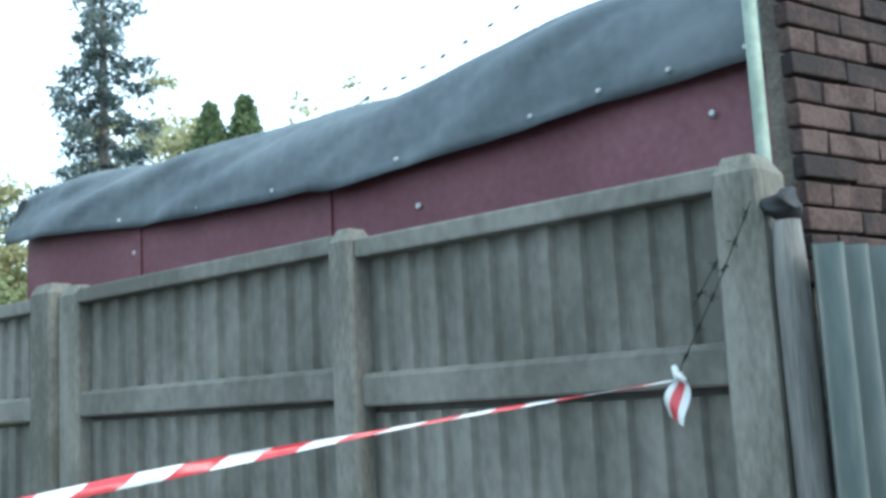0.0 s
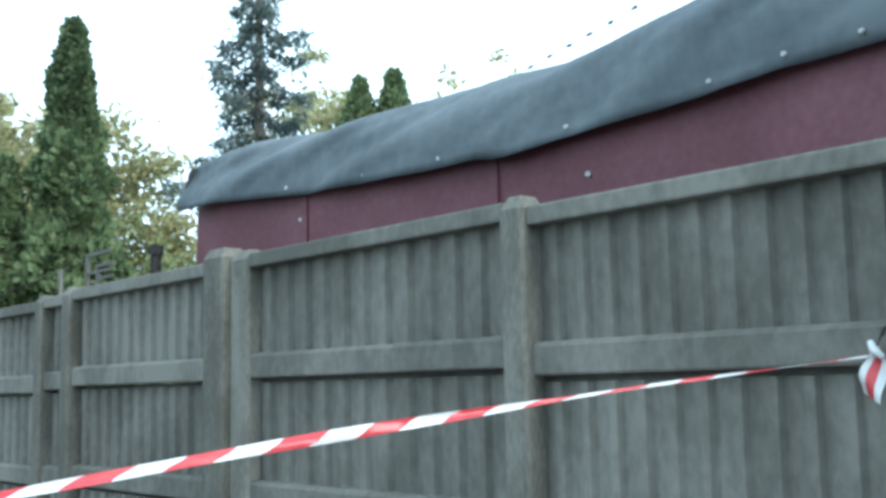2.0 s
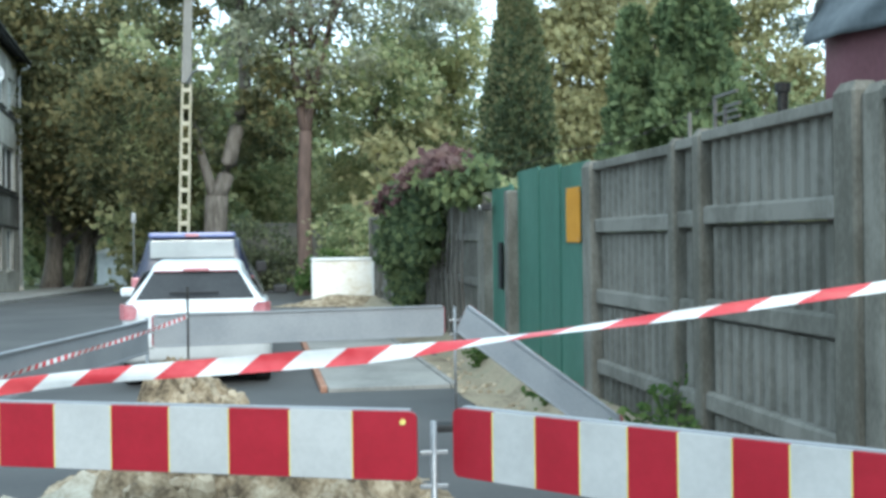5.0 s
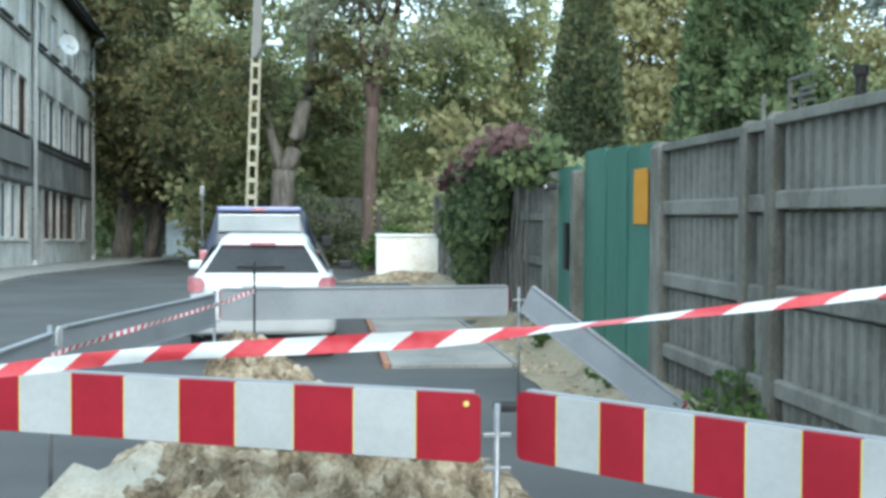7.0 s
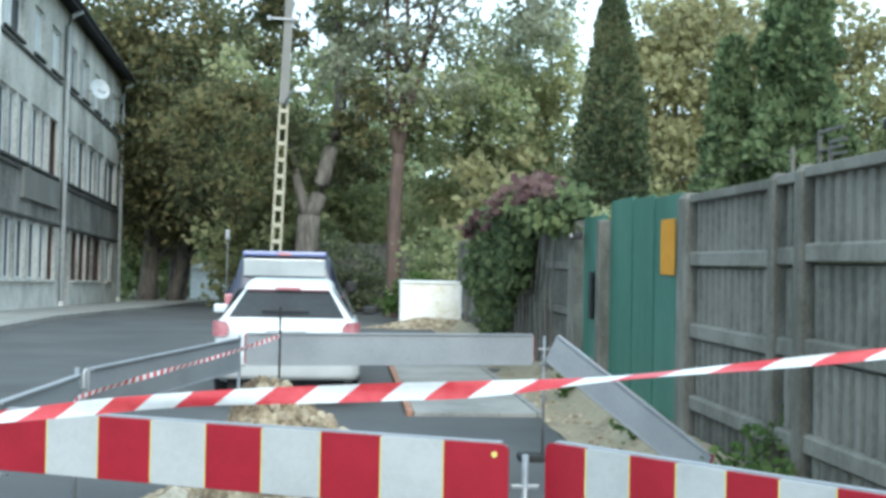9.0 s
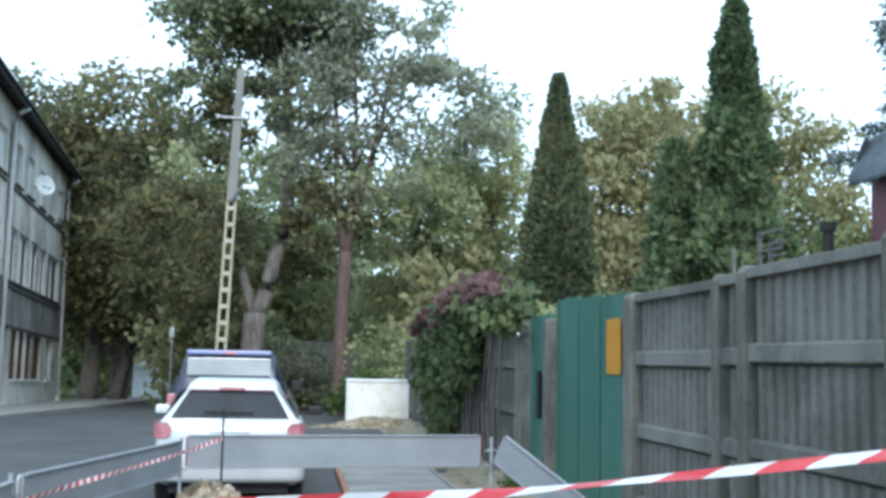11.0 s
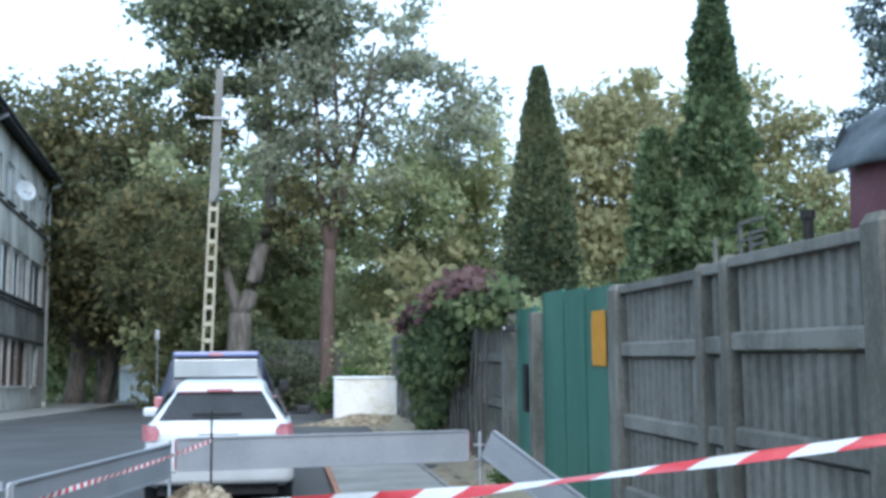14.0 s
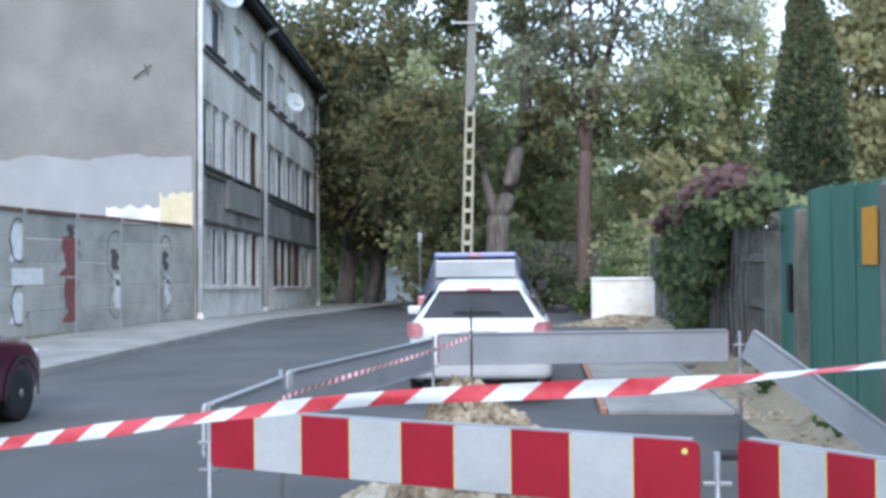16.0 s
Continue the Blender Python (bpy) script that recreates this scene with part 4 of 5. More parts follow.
def hatchback(name, m, label, paint, bumper, W=1.62, L=3.9, H=1.4, group=""):
    """Rear at y = 0, nose towards +y."""
    c = thing(name, m, label, "car", group)
    h = W / 2
    body = bmesh.new()
    loft(body, [section(y, hw * h, zl, zh, r) for y, hw, zl, zh, r in ((.0, .9, .42, .86, .1), (.06, .96, .3, .95, .12), (.3, 1.0, .22, .97, .13), (1.2, 1.0, .2, .95, .13), (2.5, 1.0, .2, .93, .12),
                                                                (2.9, .99, .2, .9, .12), (3.5, .95, .22, .8, .12), (L - .1, .86, .28, .68, .12), (L, .76, .36, .6, .1))])
    part("body", body, paint, c, smooth=True)
    cab = bmesh.new()
    loft(cab, [section(y, .92 * h, .84, zh, r, .025, tp) for y, zh, r, tp in ((.08, .97, .04, .98), (.3, H - .1, .1, .7), (.42, H - .03, .11, .68), (1.1, H, .11, .69), (1.9, H - .03, .11, .69), (2.15, H - .1, .1, .7), (2.85, .92, .03, .97))])
    part("cabin", cab, paint, c, smooth=True)

    def pane(nm, pts, mat, lab="", grow=.004):
        bm = bmesh.new()
        vs = [bm.verts.new(p) for p in pts]
        f = bm.faces.new(vs)
        bm.normal_update()
        bmesh.ops.solidify(bm, geom=[f], thickness=.012)
        return part(nm, bm, mat, c, lab)
    y = lambda z: .1 + .2 * (z - .98) / (H - .08 - .98) - .016
    pane("rear_window", [(-.79 * h, y(.97), .97), (.79 * h, y(.97), .97), (.575 * h, y(H - .13), H - .13), (-.575 * h, y(H - .13), H - .13)], CARGLASS, "dark rear window")
    part("brake_light", boxm(-.14, .14, .2, .27, H - .125, H - .09, .008), LAMPRED, c, "red high brake light")
    part("window_trim", boxm(-.57 * h, .57 * h, .22, .26, H - .13, H - .118), LAMPRED, c, "thin red trim over the rear window")
    part("wiper", boxm(-.28, .25, .07, .085, 1.03, 1.05, .004), PLASTIC, c)
    for s in (-1, 1):
        bm = bmesh.new()
        loft(bm, [[(s * a * h, yy, z) for a, yy in ((.76 + .05 * q, -.03), (.93, -.012), (1.0, .07), (1.008, .2), (.84, .2), (.78, .1))] for z, q in ((.76, 1.4), (.79, .4), (.87, 0), (.9, .7), (.925, 1.8))])
        part("tail_light", bm, LAMPRED, c, "large red tail light", smooth=False)
        part("side_window", loft(bmesh.new(), [[(s * h * (.915 + e), ya, .97), (s * h * (.915 + e), yb, .97), (s * h * (.755 + e), yb - .25, H - .14), (s * h * (.755 + e), ya + .12, H - .14)] for e in (-.01, .012) for ya, yb in ((.5, 2.55),)]), CARGLASS, c, "dark side glass")
        mr = part("mirror", boxm(*sorted((s * (h + .06), s * (h + .24))), 2.1, 2.2, .92, 1.03, .03), PLASTIC if s > 0 else paint, c)
        part("mirror_arm", boxm(*sorted((s * (h - .1), s * (h + .07))), 2.13, 2.18, .92, .95), PLASTIC, mr)
        part("headlight", boxm(*sorted((s * h * .5, s * h * .82)), L - .22, L - .03, .6, .7, .03), LAMPCLEAR, c)
        for yy in (.55, 3.15):
            wheel(c, s * (h - .1), yy, .29, .19)
            part("wheel_arch", loft(bmesh.new(), [[(s * (h + dx), yy + rr * math.cos(a), .29 + rr * math.sin(a)) for a in arange(-.15, math.pi + .15, 14)] for dx, rr in ((.004, .34), (.012, .36), (.006, .385))], cap=False, closed=False), PLASTIC, c)
        part("door_handle", boxm(*sorted((s * (h - .005), s * (h + .02))), 1.15, 1.3, .82, .85, .008), paint, c)
    bmp = bmesh.new()
    loft(bmp, [section(yy, hw * h, zl, zh, .07, 0) for yy, hw, zl, zh in ((-.07, .86, .34, .56), (-.04, .97, .3, .6), (.12, 1.015, .28, .61), (.3, 1.01, .28, .58))])
    part("rear_bumper", bmp, bumper, c, "grey plastic bumper", smooth=True)
    part("number_plate", boxm(-.26, .26, -.016, -.006, .68, .79, .004), LAMPCLEAR, c, "blank pale number plate")
    part("boot_handle", boxm(-.22, .22, -.02, .01, .82, .85, .008), paint, c)
    part("underbody", boxm(-h * .8, h * .8, .15, L - .3, .16, .3), PLASTIC, c)
    return c


hatchback("car", pose(-.7, 12.3, .004), "white hatchback parked at the roadside, seen from behind", CARWHITE, CARSILVER)
hatchback("car", pose(-6.2, 7.85, .004), "maroon hatchback on the far side of the street", CARRED, CARRED)


def van(m):
    c = thing("van", m, "dark blue van parked ahead of the white car", "van")
    h = .9
    bm = bmesh.new()
    loft(bm, [section(y, hw * h, .25, zh, .1) for y, hw, zh in ((0, .97, 1.05), (.08, 1, 1.1), (1.5, 1.0, 1.1), (3.2, 1.0, 1.05), (3.9, .95, .95), (4.3, .85, .8))])
    part("body", bm, CARDARK, c, smooth=True)
    bm = bmesh.new()
    loft(bm, [section(y, hw * h, 1.0, zh, .13, .03, .84) for y, hw, zh in ((.03, .99, 1.1), (.1, .95, 1.5), (.2, .93, 1.68), (2.2, .93, 1.7), (2.7, .92, 1.58), (3.5, .95, 1.02))])
    part("cabin", bm, CARDARK, c, smooth=True)
    part("roof_spoiler", boxm(-.64, .64, -.02, .4, 1.665, 1.745, .035), CARBLUE, c, "blue rear roof edge")
    part("brake_light", boxm(-.1, .1, -.05, -.03, 1.68, 1.725, .006), LAMPRED, c)
    part("rear_window", boxm(-.62, .62, .0, .05, 1.36, 1.63, .015), SKYGLASS, c, "rear window coloured pale for the sky it reflects")
    for s in (-1, 1):
        part("tail_light", boxm(*sorted((s * .78, s * .9)), -.01, .1, .75, 1.08, .02), LAMPRED, c)
        part("mirror", boxm(*sorted((s * .93, s * 1.12)), 3.0, 3.1, 1.05, 1.25, .03), PLASTIC, c)
        for y in (.75, 3.4):
            wheel(c, s * .8, y, .31, .2)
    part("bumper", boxm(-.9, .9, -.08, .1, .3, .6, .05), PLASTIC, c)
    return c


van(pose(-1.0, 17.0, .004))

# ---- white box on the verge, lamp post and lattice pole ----
skip = thing("metal_container", pose(1.28, 27.6, -.06), "stained white metal box standing on sandy ground", "container")
part("body", boxm(.03, 1.52, 0, 1.1, 0, 1.16, .02), BINWHITE, skip)
part("lid", boxm(0, 1.56, -.04, 1.14, 1.16, 1.22, .015), FRAMEWHITE, skip)
for x in (.0, 1.5):
    part("corner_post", boxm(x, x + .06, -.03, .02, 0, 1.16, .008), FRAMEWHITE, skip)
mound = bmesh.new()
sheet(mound, lambda x, y: (x, y, fall(y) - .05 + .32 * math.exp(-((x - 2.1) / 1.3) ** 2 - ((y - 27.2) / .5) ** 2) + .04 * noise.noise(Vector((x * 4, y * 4, 0)))), arange(-.2, 2.8, 40), arange(26, 28.4, 30))
tagged(part("sand_bank", mound, SAND, smooth=True), "low bank of sand before the white box", "heap", kind="stuff")
pole = thing("utility_pole", pose(-2.17, 31.9, fall(31.9)), "tall pierced concrete utility pole with a street lamp", "pole")
lean = Matrix.Rotation(radians(1.9), 4, "Y")
for s in (-1, 1):
    bm = bmesh.new()
    tube(bm, [(s * .13, 0, -.3), (s * .11, 0, 6.3)], [.042, .038], 6)
    part("chord", bm, POLECONC, pole, m=lean)
for k in range(13):
    part("rung", boxm(-.11, .11, -.05, .05, .3 + k * .47, .42 + k * .47, .01), POLECONC, pole, m=lean)
part("upper_shaft", loft(bmesh.new(), [[(-a, -b, z), (a, -b, z), (a, b, z), (-a, b, z)] for z, a, b in ((6.2, .14, .09), (10.1, .1, .07))]), RENDER_GREY, pole, "solid grey upper shaft", lean)
lm = part("lamp_arm", tube(bmesh.new(), [(.0, -.1, 6.2), (.2, -.3, 6.5), (.4, -.4, 6.55)], .03, 8), STEEL, pole, m=lean)
part("lamp_head", boxm(.3, .75, -.5, -.3, 6.5, 6.66, .05), FRAMEWHITE, lm, "white street lamp head")
for z in (8.6,):
    part("crossarm", boxm(-.6, .6, -.14, -.091, z, z + .06, .01), STEEL, pole, m=lean)
sp = thing("street_post", pose(-3.6, 33, fall(33)), "thin grey post with small fittings", "post")
part("shaft", tube(bmesh.new(), [(0, 0, 0), (0, 0, 2.5)], .02, 8), STEEL, sp)
part("fitting", boxm(-.07, .07, -.05, .05, 2.3, 2.6, .03), STEEL, sp)
gar = thing("garden_wall", pose(.4, 44, fall(44)), "grey plastered garden wall between the trees", "wall")
part("wall", boxm(-1.4, 2.4, 0, .3, -.3, 2.6), RENDER_GREY, gar)
part("coping", boxm(-1.5, 2.5, -.05, .35, 2.6, 2.7, .02), KERB, gar)
hut = thing("house", pose(-9.7, 69, fall(69)), "low white house far down the street", "house")
part("wall", boxm(0, 3.2, 0, 4, -.5, 2.0), FRAMEWHITE, hut)
part("roof", loft(bmesh.new(), [[(-.3, y, 2.0), (3.5, y, 2.0), (1.6, y, 2.6)] for y in (-.3, 4.3)]), WHITEWALL, hut)
part("door", boxm(2.3, 3.1, -.05, -.005, -.3, 1.6), FRAMEBROWN, hut)


# ---- trees ----
rng = np.random.default_rng(7)


def leaves_mesh(name, pts, size, mat, up=0.0, flat=1.0, aspect=.6):
    """Small folded leaves at the points, each an island of its own."""
    n = len(pts)
    d = rng.normal(size=(n, 3))
    d[:, 2] = d[:, 2] * flat + up
    d /= np.linalg.norm(d, axis=1)[:, None]
    o = rng.normal(size=(n, 3))
    s = np.cross(d, o)
    s /= np.linalg.norm(s, axis=1)[:, None] + 1e-9
    nn = np.cross(d, s)
    L = (size * rng.uniform(.6, 1.4, n))[:, None]
    w = L * aspect * .5
    p = np.asarray(pts)
    v = np.stack([p, p + d * L * .5 + s * w + nn * w * .3, p + d * L, p + d * L * .5 - s * w + nn * w * .3], 1).reshape(-1, 3)
    i = np.arange(n) * 4
    f = np.concatenate([np.stack([i, i + 1, i + 2], 1), np.stack([i, i + 2, i + 3], 1)])
    me = bpy.data.meshes.new(name)
    me.from_pydata(v.tolist(), [], f.tolist())
    me.materials.append(mat)
    return me


def blob_points(blobs, n):
    """Points in clumps spread through ellipsoids (x, y, z, rx, ry, rz), thicker towards the outside, with gaps."""
    vol = np.array([b[3] * b[4] * b[5] for b in blobs])
    out = []
    for b, k in zip(blobs, (vol / vol.sum() * n).astype(int)):
        clumps = max(6, k // 70)
        u = rng.normal(size=(clumps, 3))
        u /= np.linalg.norm(u, axis=1)[:, None]
        r = rng.uniform(.35, 1.06, clumps) ** .55
        c = u * r[:, None] * np.array(b[3:6]) + np.array(b[:3])
        cs = .2 * min(b[3:6]) + .06
        pick = rng.integers(0, clumps, k)
        out.append(c[pick] + rng.normal(size=(k, 3)) * cs * np.array((1, 1, .6)))
    return np.concatenate(out)


def branching(bm, base, top, r0, r1, limbs, spread, start=.35, bend=.3, seed=0):
    """A tapered trunk with limbs that fork off it."""
    rd = random.Random(seed)
    base, top = Vector(base), Vector(top)
    pts = []
    for k in range(9):
        s = k / 8
        pts.append(base.lerp(top, s) + Vector((math.sin(s * 4 + seed) * bend * s * (1 - s) * 2, math.cos(s * 3 + seed) * bend * s * (1 - s), 0)))
    tube(bm, pts, [r0 * (1.25 if k == 0 and base.z < 0 else 1) + (r1 - r0) * k / 8 for k in range(9)], 10)
    for k in range(limbs if spread > 1.6 else 0):
        s = start + (1 - start) * (k + .5) / limbs
        i = min(7, int(s * 8))
        p = pts[i].lerp(pts[i + 1], s * 8 - i)
        a = rd.uniform(0, math.tau)
        ln = spread * rd.uniform(.6, 1.1) * (1 - .4 * s)
        q1 = p + Vector((math.cos(a) * ln * .5, math.sin(a) * ln * .5, ln * .35))
        q2 = p + Vector((math.cos(a + .3) * ln, math.sin(a + .3) * ln, ln * .75))
        r = (r0 + (r1 - r0) * s) * .5
        tube(bm, [p, q1, q2], [r, r * .6, r * .2], 6)
        q3 = q1 + Vector((math.cos(a - .9) * ln * .5, math.sin(a - .9) * ln * .5, ln * .45))
        tube(bm, [q1, q3], [r * .5, r * .12], 5)
    return bm


def broadleaf(name, x, y, label, trunk, limbs, blobs, n, size, mat, bark=BARK, group="", parts2=()):
    t = thing(name, pose(x, y, fall(y)), label, "tree", group)
    bm = bmesh.new()
    for tr in trunk:
        branching(bm, *tr[:4], limbs, tr[4], *tr[5:])
    part("trunk", bm, bark, t, smooth=True)
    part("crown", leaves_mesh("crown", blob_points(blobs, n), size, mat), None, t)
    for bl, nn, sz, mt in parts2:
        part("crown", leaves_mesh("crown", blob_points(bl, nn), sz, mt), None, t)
    return t


def column(name, x, y, label, h, r, n, size, mat, shape, z0=.1, lumps=.12, group=""):
    """A dense upright conifer; shape gives its relative radius by height."""
    t = thing(name, pose(x, y, fall(y)), label, "tree", group)
    part("trunk", tube(bmesh.new(), [(0, 0, -.2), (0, 0, h * .9)], [.14, .02], 8), BARK, t)
    s = rng.uniform(0, 1, n) ** .85
    a = rng.uniform(0, math.tau, n)
    rad = np.array([shape(q) for q in s])
    lump = 1 + lumps * np.sin(a * 3 + s * 21) + lumps * .8 * np.sin(a * 5 - s * 37 + 1) + lumps * .7 * np.sin(s * 61 + a * 2)
    d = rng.uniform(.6, 1.04, n) ** .5
    p = np.stack([np.cos(a) * rad * r * lump * d, np.sin(a) * rad * r * lump * d, z0 + s * h * .97], 1)
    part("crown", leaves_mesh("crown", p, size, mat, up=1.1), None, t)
    return t


def spruce(x, y, h, r, label):
    """Whorls of drooping boughs hung with needle sprays."""
    t = thing("spruce_tree", pose(x, y, 0), label, "tree")
    part("trunk", tube(bmesh.new(), [(0, 0, -.2), (.05, 0, h * .5), (0, 0, h)], [.22, .12, .02], 8), BARK, t)
    boughs, pts = bmesh.new(), []
    rd = random.Random(11)
    k, z = 0, 1.2
    while z < h - .1:
        s = z / h
        for j in range(4):
            a = j * math.tau / 4 + k * .9 + rd.uniform(-.35, .35)
            ln = r * (1 - s) ** .95 * (rd.uniform(.35, .6) if (j + k) % 2 else rd.uniform(.75, 1.2)) + .1
            q = [Vector((0, 0, z)), Vector((math.cos(a) * ln * .55, math.sin(a) * ln * .55, z - ln * .34)), Vector((math.cos(a) * ln, math.sin(a) * ln, z - ln * .3))]
            tube(boughs, q, [.03, .02, .006], 4)
            for _ in range(int(60 + 210 * ln)):
                u = rd.random() ** .7
                c = q[0].lerp(q[1], u * 2) if u < .5 else q[1].lerp(q[2], u * 2 - 1)
                w = .045 + .05 * ln * u * (1.15 - u)
                pts.append((c.x + rd.gauss(0, w), c.y + rd.gauss(0, w), c.z - abs(rd.gauss(0, .06 + .16 * u)) + rd.gauss(0, .04)))
        z += .6 - .2 * s
        k += 1
    tagged(part("bough", boughs, BARK, t), kind="stuff")
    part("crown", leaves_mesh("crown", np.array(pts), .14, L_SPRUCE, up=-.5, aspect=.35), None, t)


# conifers behind the fence
column("cypress_tree", 6.05, 25.3, "narrow dark green column of a cypress", 8.62, .8, 30000, .15, L_CYPRESS, lambda s: (min(1, (1.015 - s) * 2.1) ** .85) * (.9 + .1 * min(1, s * 4)), lumps=.06)
column("thuja_tree", 7.45, 18.0, "tall ragged green thuja behind the fence", 8.1, 1.2, 30000, .17, L_THUJA, lambda s: (1.02 - s) ** .75 * (.9 + .1 * math.sin(s * 30)), lumps=.15, group="thujas behind the fence")
column("thuja_tree", 6.55, 18.6, "shorter green thuja beside the tall one", 5.6, .75, 12000, .17, L_THUJA, lambda s: (1.02 - s) ** .6, lumps=.15, group="thujas behind the fence")
for dx, h in ((-.35, 10.9), (.4, 11.15)):
    column("thuja_tree", 19.5 + dx, 25.0 - dx * .9, "dense green thuja with a sharp tip far behind the shed", h, 1.5, 10000, .22, L_THUJA, lambda s: min(1, (1.01 - s) * 2.7), lumps=.06, group="thujas far behind the shed")
spruce(12.27, 19.83, 13.4, 3.3, "ragged blue-grey spruce behind the shed")

# street trees
broadleaf("maple_tree", -10.3, 57, "broad maple with green and rusty leaves beside the flats", [((0, 0, -.3), (.4, 0, 9), .5, .12, 5, .2, .5, 1), ((1.2, .5, -.3), (3.0, 0, 8), .3, .1, 4, .25, .5, 2)], 9,
          [(-.5, 0, 9, 5.2, 4.5, 5.2), (2.6, -1, 7.4, 3.8, 4, 4.0), (-2.5, 0, 13.0, 3.2, 3, 3.2), (1.0, 0, 14.2, 3.4, 3, 3.0), (3.8, 0, 11.5, 2.8, 3, 3.4), (-4.5, 0, 10, 2.5, 3, 3.5)], 36000, .36, L_MAPLE)
broadleaf("pine_tree", -1.6, 38, "tall forked tree with a dark dense top", [((0, 0, -.3), (.2, 0, 3.4), .42, .4, 1, .9, 0, 1), ((.2, 0, 3.3), (1.2, 0, 6.5), .3, .24, 1.5, .3, .2, 1), ((1.2, 0, 6.4), (1.0, 0, 15), .24, .08, 3.5, .3, .2, 2), ((.1, 0, 3.3), (-.9, .3, 8.5), .2, .05, 2, .3, .3, 3)], 7,
          [(.6, 0, 14.3, 3.0, 3, 1.9), (-1.4, 0, 13.4, 1.9, 2, 1.4), (2.6, 0, 14.2, 1.6, 2, 1.5), (.6, 0, 16.2, 2.6, 2.4, 1.6), (-.6, 0, 11.8, 1.6, 2, .8), (2.0, 0, 11.9, 1.5, 1.5, 1.0), (-2.0, 0, 11.4, 1.3, 1.4, .8), (1.2, -.3, 10.0, 1.4, 1.4, .9)], 20000, .26, L_DARK,
          parts2=[([(-2.2, -.5, 6.2, 2.2, 1.8, 1.6), (2.6, -1, 7.0, 1.4, 1.5, 1.3), (-2.6, -.5, 4.3, 1.6, 1.5, 1.0), (1.5, 2.5, 5.2, 1.6, 1.4, .9), (-1.4, 0, 9.6, 1.5, 1.3, 1.2)], 7500, .26, L_MAPLE)])
broadleaf("robinia_tree", 1.45, 36.5, "slender tree with reddish trunk and airy grey-green crown", [((0, 0, -.3), (.1, 0, 5.4), .27, .22, .8, .9, .1, 2), ((.1, 0, 5.2), (-.6, 0, 12), .16, .04, 3, .3, .3, 4), ((.1, 0, 5.2), (1.6, 0, 12.5), .17, .04, 3.2, .3, .3, 5), ((.1, 0, 5.3), (.3, .4, 13), .14, .03, 2.6, .3, .3, 6)], 7,
          [(.6, 0, 8.2, 2.8, 2.2, 1.8), (3.2, 0, 10.6, 2.4, 2, 1.7), (1.2, 0, 12.4, 2.6, 2.2, 1.6), (-1.2, 0, 10.2, 1.6, 2, 1.8), (4.4, 0, 9.2, 1.5, 1.6, .9), (2.4, 0, 13.9, 1.5, 1.5, .9)], 7800, .24, L_GREY, bark=BARKRED,
          parts2=[([(1.5, 0, 7.6, 2.2, 1.8, 1.5), (2.8, 0, 7.0, 1.4, 1.4, 1.3)], 2200, .24, L_OLIVE)])
broadleaf("ash_tree", 11.8, 32.4, "loose yellowing tree behind the thujas", [((0, 0, -.3), (.3, 0, 9), .25, .05, 3.4, .3, .5, 5)], 10,
          [(-.2, 0, 7.4, 3.2, 2, 2.4), (-2.2, .6, 8.8, 1.4, 1.5, 1.3), (-.8, .2, 9.6, 1.3, 1.5, 1.0), (2.0, -.5, 8.9, 1.6, 1.5, 1.5), (3.6, -1, 7.2, 1.3, 1.5, 2.2), (4.6, -1.5, 5.2, 1.3, 1.5, 1.8), (-3.2, .8, 6.6, 1.4, 1.4, 2.4), (-1, 0, 5, 3.4, 2, 2), (5.6, -2, 4.4, 1.2, 1.4, 1.4)], 26000, .24, L_YELLOW)
broadleaf("ash_tree", 7.1, 40, "pale leafy tree beside the cypress", [((0, 0, -.3), (.2, 0, 9.6), .18, .04, 2.8, .3, .5, 9)], 8,
          [(0, 0, 9.2, 1.5, 1.8, 2.2), (1.1, 0, 7.0, 1.7, 1.8, 2.4), (-1.1, 0, 7.4, 1.6, 1.8, 2.3), (.2, 0, 4.6, 2.5, 1.8, 2.2), (-.3, 0, 10.7, .9, 1, .9)], 8500, .24, L_LIGHT)
broadleaf("ash_tree", 4.4, 40.5, "pale green young tree in the gap between crowns", [((0, 0, -.3), (.2, 0, 9.4), .18, .04, 2.8, .3, .5, 8)], 8,
          [(.3, 0, 8.9, 1.5, 1.8, 2.2), (1.3, 0, 7.2, 1.8, 1.8, 2.4), (-1.1, 0, 6.2, 1.9, 1.8, 2.2), (.7, 0, 4.2, 2.7, 1.8, 2.1), (.9, 0, 10.6, .9, 1, .9)], 9000, .24, L_LIGHT)
broadleaf("shrub_tree", 20.6, 27.0, "thin yellow-green tree behind the shed", [((0, 0, -.3), (.1, 0, 9.5), .18, .04, 2.6, .3, .5, 3)], 8,
          [(-1.6, 1.3, 11.2, .7, .7, 1.7), (-.8, .6, 10.2, 1.1, 1.0, 1.0), (2.4, -1.9, 11.0, .6, .6, 1.2), (1.8, -1.4, 10.2, 1.0, 1.0, 1.0), (3.6, -2.8, 11.2, .6, .6, 1.0), (-2.6, 2.0, 9.8, 1.0, 1.0, 1.2), (0, 0, 8.8, 3.2, 2.4, 1.4), (4, -3, 9.6, 2, 1.5, 1.4)], 9000, .22, L_YELLOW)
broadleaf("shrub_tree", 13.6, 30, "olive shrub beyond the thuja", [((0, 0, -.3), (.1, 0, 5), .14, .04, 2, .3, .5, 3)], 6,
          [(0, 0, 5.0, 2.0, 1.5, 1.8), (-1.4, 0, 4.2, 1.6, 1.5, 2.2), (1.6, 0, 4.0, 1.6, 1.5, 2)], 5000, .2, L_OLIVE)
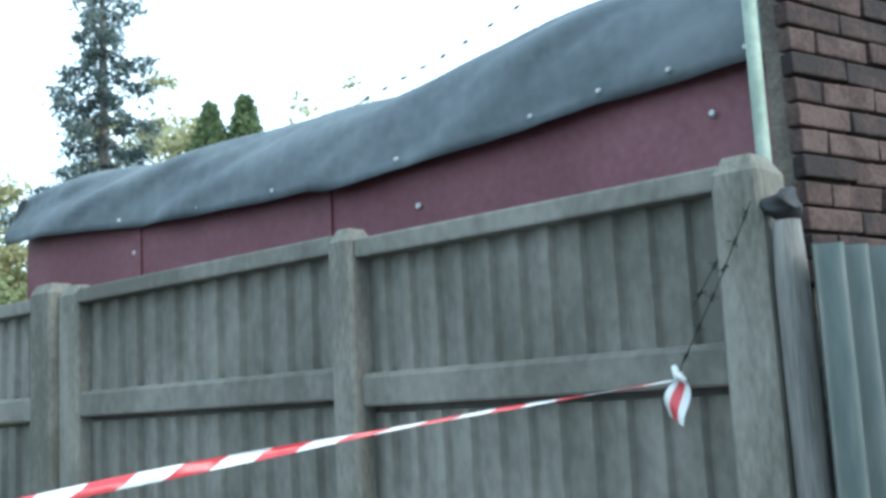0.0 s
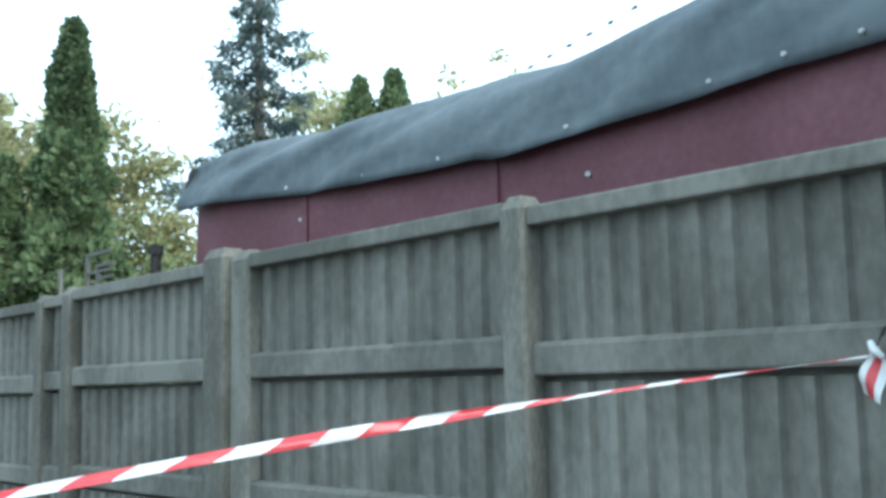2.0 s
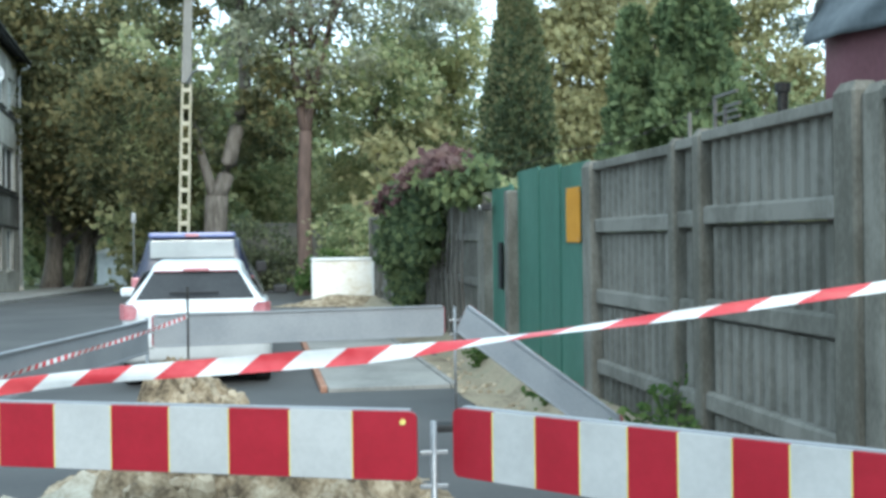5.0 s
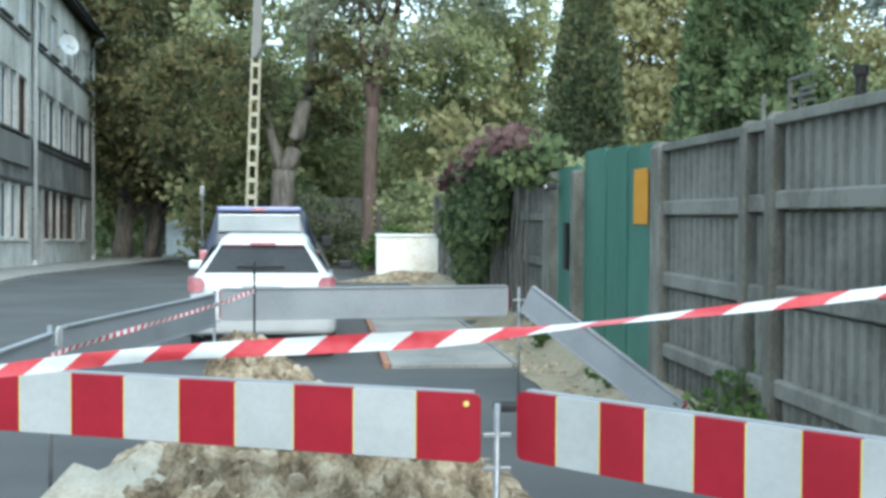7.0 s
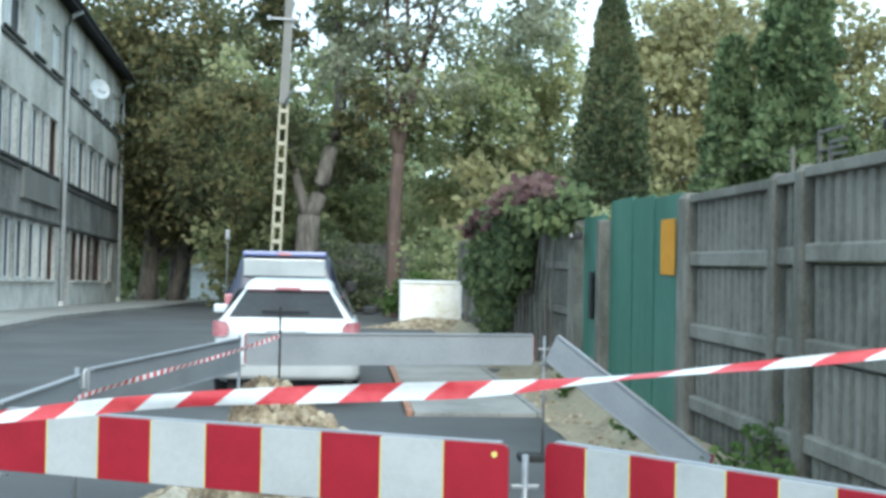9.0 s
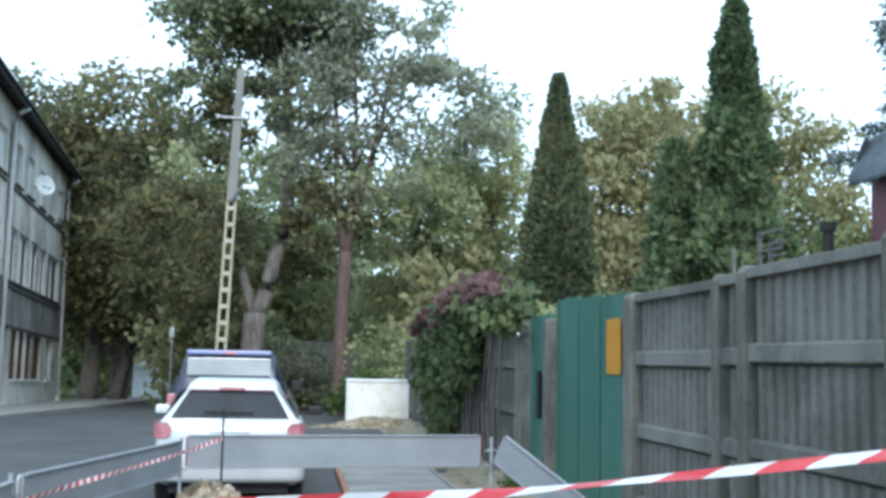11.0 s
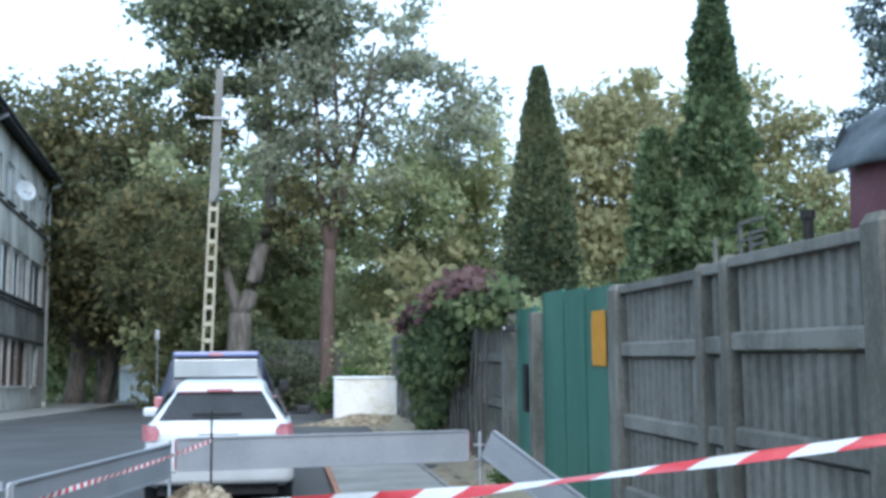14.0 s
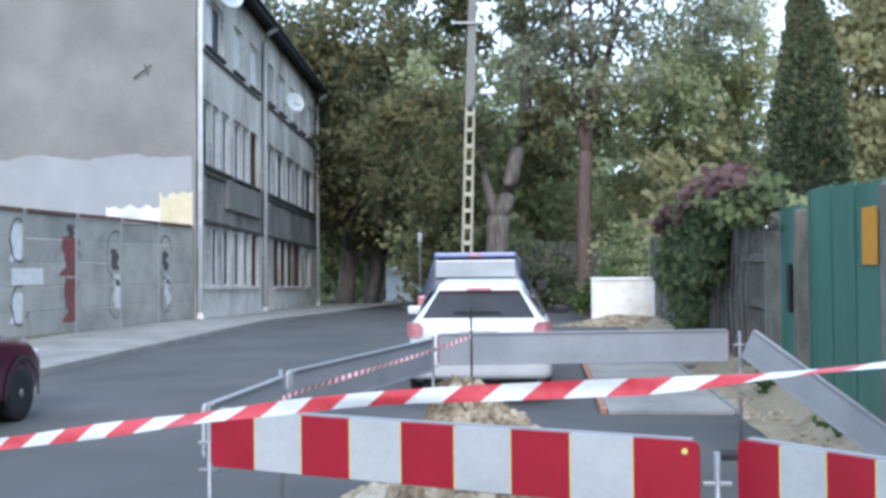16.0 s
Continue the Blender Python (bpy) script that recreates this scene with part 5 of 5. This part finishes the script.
for i, (x, y, sx, h, mt, n) in enumerate(((3.1, 33.5, 1.4, 2.6, L_OLIVE, 3200), (1.9, 31.5, .6, 1.3, L_WEED, 1400), (-.2, 42, 1.6, 2.6, L_DARK, 3500), (4.6, 29, 1.3, 3.4, L_OLIVE, 4200), (-2.8, 50, 1.3, 3.2, L_DARK, 3500), (7.6, 30, 2.0, 4.2, L_OLIVE, 4500), (5.2, 22.0, .9, 2.6, L_OLIVE, 2500))):
    b = thing("bush", pose(x, y, fall(y)), "dense green bush under the street trees", "bush", "bushes under the trees")
    bm = bmesh.new()
    for k in range(6):
        a = k * 1.05
        tube(bm, [(0, 0, -.1), (math.cos(a) * sx * .3, math.sin(a) * sx * .3, h * .4), (math.cos(a) * sx * .6, math.sin(a) * sx * .6, h * .75)], [.05, .03, .01], 5)
    part("stems", bm, BARK, b)
    part("foliage", leaves_mesh("foliage", blob_points([(0, 0, h * .55, sx, sx * .8, h * .5), (sx * .5, 0, h * .4, sx * .7, sx * .7, h * .4), (-sx * .5, 0, h * .35, sx * .7, sx * .7, h * .38)], n), .2, mt), None, b)
# dark trunks under the maple
for x, y, lean_ in ((-9.0, 60, .5), (-9.4, 63, .9), (-10.2, 64, .7), (-10.6, 62, -.2), (-5.0, 55, .2)):
    broadleaf("street_tree", x, y, "dark-trunked tree in the shaded row down the street", [((0, 0, -.3), (lean_, 0, 6.5), .24, .1, 2.6, .3, .5, int(x * -7))], 7,
              [(.5, 0, 6.2, 3.2, 2.6, 2.6), (-.8, 0, 4.4, 2.4, 2.2, 1.6), (1.6, 0, 4.2, 2.0, 2.2, 1.4)], 5500, .34, L_MAPLE if x < -7 else L_DARK, group="trees down the street")
# woods that close the street
pts = []
for k in range(90):
    x, y = random.uniform(-30, 34), random.uniform(72, 92)
    hgt = random.uniform(7, 13)
    pts += [(x, y, fall(y) + hgt * f, random.uniform(2.2, 3.6), 2.5, hgt * .3) for f in (.25, .55, .8)]
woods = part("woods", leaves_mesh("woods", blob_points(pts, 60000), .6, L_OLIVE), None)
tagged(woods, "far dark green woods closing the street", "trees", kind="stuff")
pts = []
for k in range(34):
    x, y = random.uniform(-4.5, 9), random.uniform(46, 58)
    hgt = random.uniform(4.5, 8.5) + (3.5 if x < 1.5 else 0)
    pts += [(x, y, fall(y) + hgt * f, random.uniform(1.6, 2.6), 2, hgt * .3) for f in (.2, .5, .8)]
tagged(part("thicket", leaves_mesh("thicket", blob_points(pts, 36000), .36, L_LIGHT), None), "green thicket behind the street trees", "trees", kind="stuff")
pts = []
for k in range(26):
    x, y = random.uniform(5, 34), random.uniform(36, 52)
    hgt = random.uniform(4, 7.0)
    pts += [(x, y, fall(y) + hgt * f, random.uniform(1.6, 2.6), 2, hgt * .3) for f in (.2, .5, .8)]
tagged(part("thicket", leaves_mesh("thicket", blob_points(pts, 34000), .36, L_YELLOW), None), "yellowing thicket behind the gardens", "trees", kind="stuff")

# ---- creeper over the far fence, weeds at its foot ----
ivy = thing("creeper", pose(FX, 15, 0), "thick creeper with green and red leaves over the fence", "plant")
iv = []
for k in range(44):
    s = k / 43
    y = -1.35 + 8.0 * s
    top = (2.42 + .9 * s if s < .26 else 2.65 - .5 * (s - .26)) - .07 * math.sin(k * 2.1)
    iv += [(-.18 - .08 * math.sin(k), y, top - .1, .26, .3, .22), *([(-.2 + .08 * math.cos(k * 1.7), y, top - .75, .17, .3, .5)] if s > .36 else [])] + ([(-.16, y, .8 + .3 * math.sin(k * 1.3), .12, .2, .45)] if s > .55 and k % 3 else [])
for k in range(18):
    stems = bmesh.new()
    y = -.3 + k * .4
    tube(stems, [(-.12, y, .2), (-.14, y + .1, 1.2), (-.1, y - .1, 2.3)], [.025, .02, .01], 5)
    part("stem", stems, BARK, ivy)
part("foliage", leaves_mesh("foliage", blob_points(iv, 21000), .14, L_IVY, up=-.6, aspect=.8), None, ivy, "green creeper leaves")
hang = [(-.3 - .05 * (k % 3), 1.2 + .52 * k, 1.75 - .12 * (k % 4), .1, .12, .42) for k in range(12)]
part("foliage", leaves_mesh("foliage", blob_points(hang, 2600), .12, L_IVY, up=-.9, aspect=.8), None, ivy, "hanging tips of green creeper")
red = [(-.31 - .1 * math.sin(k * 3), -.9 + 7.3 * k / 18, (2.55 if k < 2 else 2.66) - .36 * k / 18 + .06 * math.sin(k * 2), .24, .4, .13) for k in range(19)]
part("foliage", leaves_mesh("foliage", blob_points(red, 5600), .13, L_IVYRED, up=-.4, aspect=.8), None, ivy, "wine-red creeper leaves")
for x, y, h, n in ((2.66, 6.75, .3, 80), (2.74, 7.15, .5, 60), (2.62, 7.4, .3, 60), (2.55, 9.7, .2, 60), (2.55, 12.9, .3, 120), (2.6, 8.8, .16, 50)):
    w = thing("weed", pose(x, y, verge(x, y)), "leafy green nettle growing at the fence foot", "plant", "weeds along the fence")
    bm = bmesh.new()
    pp = []
    for k in range(9):
        a, ln = k * .9, .1 + .07 * (k % 3)
        tip = (math.cos(a) * ln, math.sin(a) * ln, h * (.6 + .05 * k))
        bm = bmesh.new()
        tube(bm, [(0, 0, -.02), (tip[0] * .3, tip[1] * .3, tip[2] * .5), tip], [.008, .006, .003], 4)
        part("stem", bm, L_WEED, w)
        for q in range(n // 9):
            u = random.uniform(.3, 1)
            pp.append((tip[0] * u + random.gauss(0, .05), tip[1] * u + random.gauss(0, .05), tip[2] * u + random.gauss(0, .04)))
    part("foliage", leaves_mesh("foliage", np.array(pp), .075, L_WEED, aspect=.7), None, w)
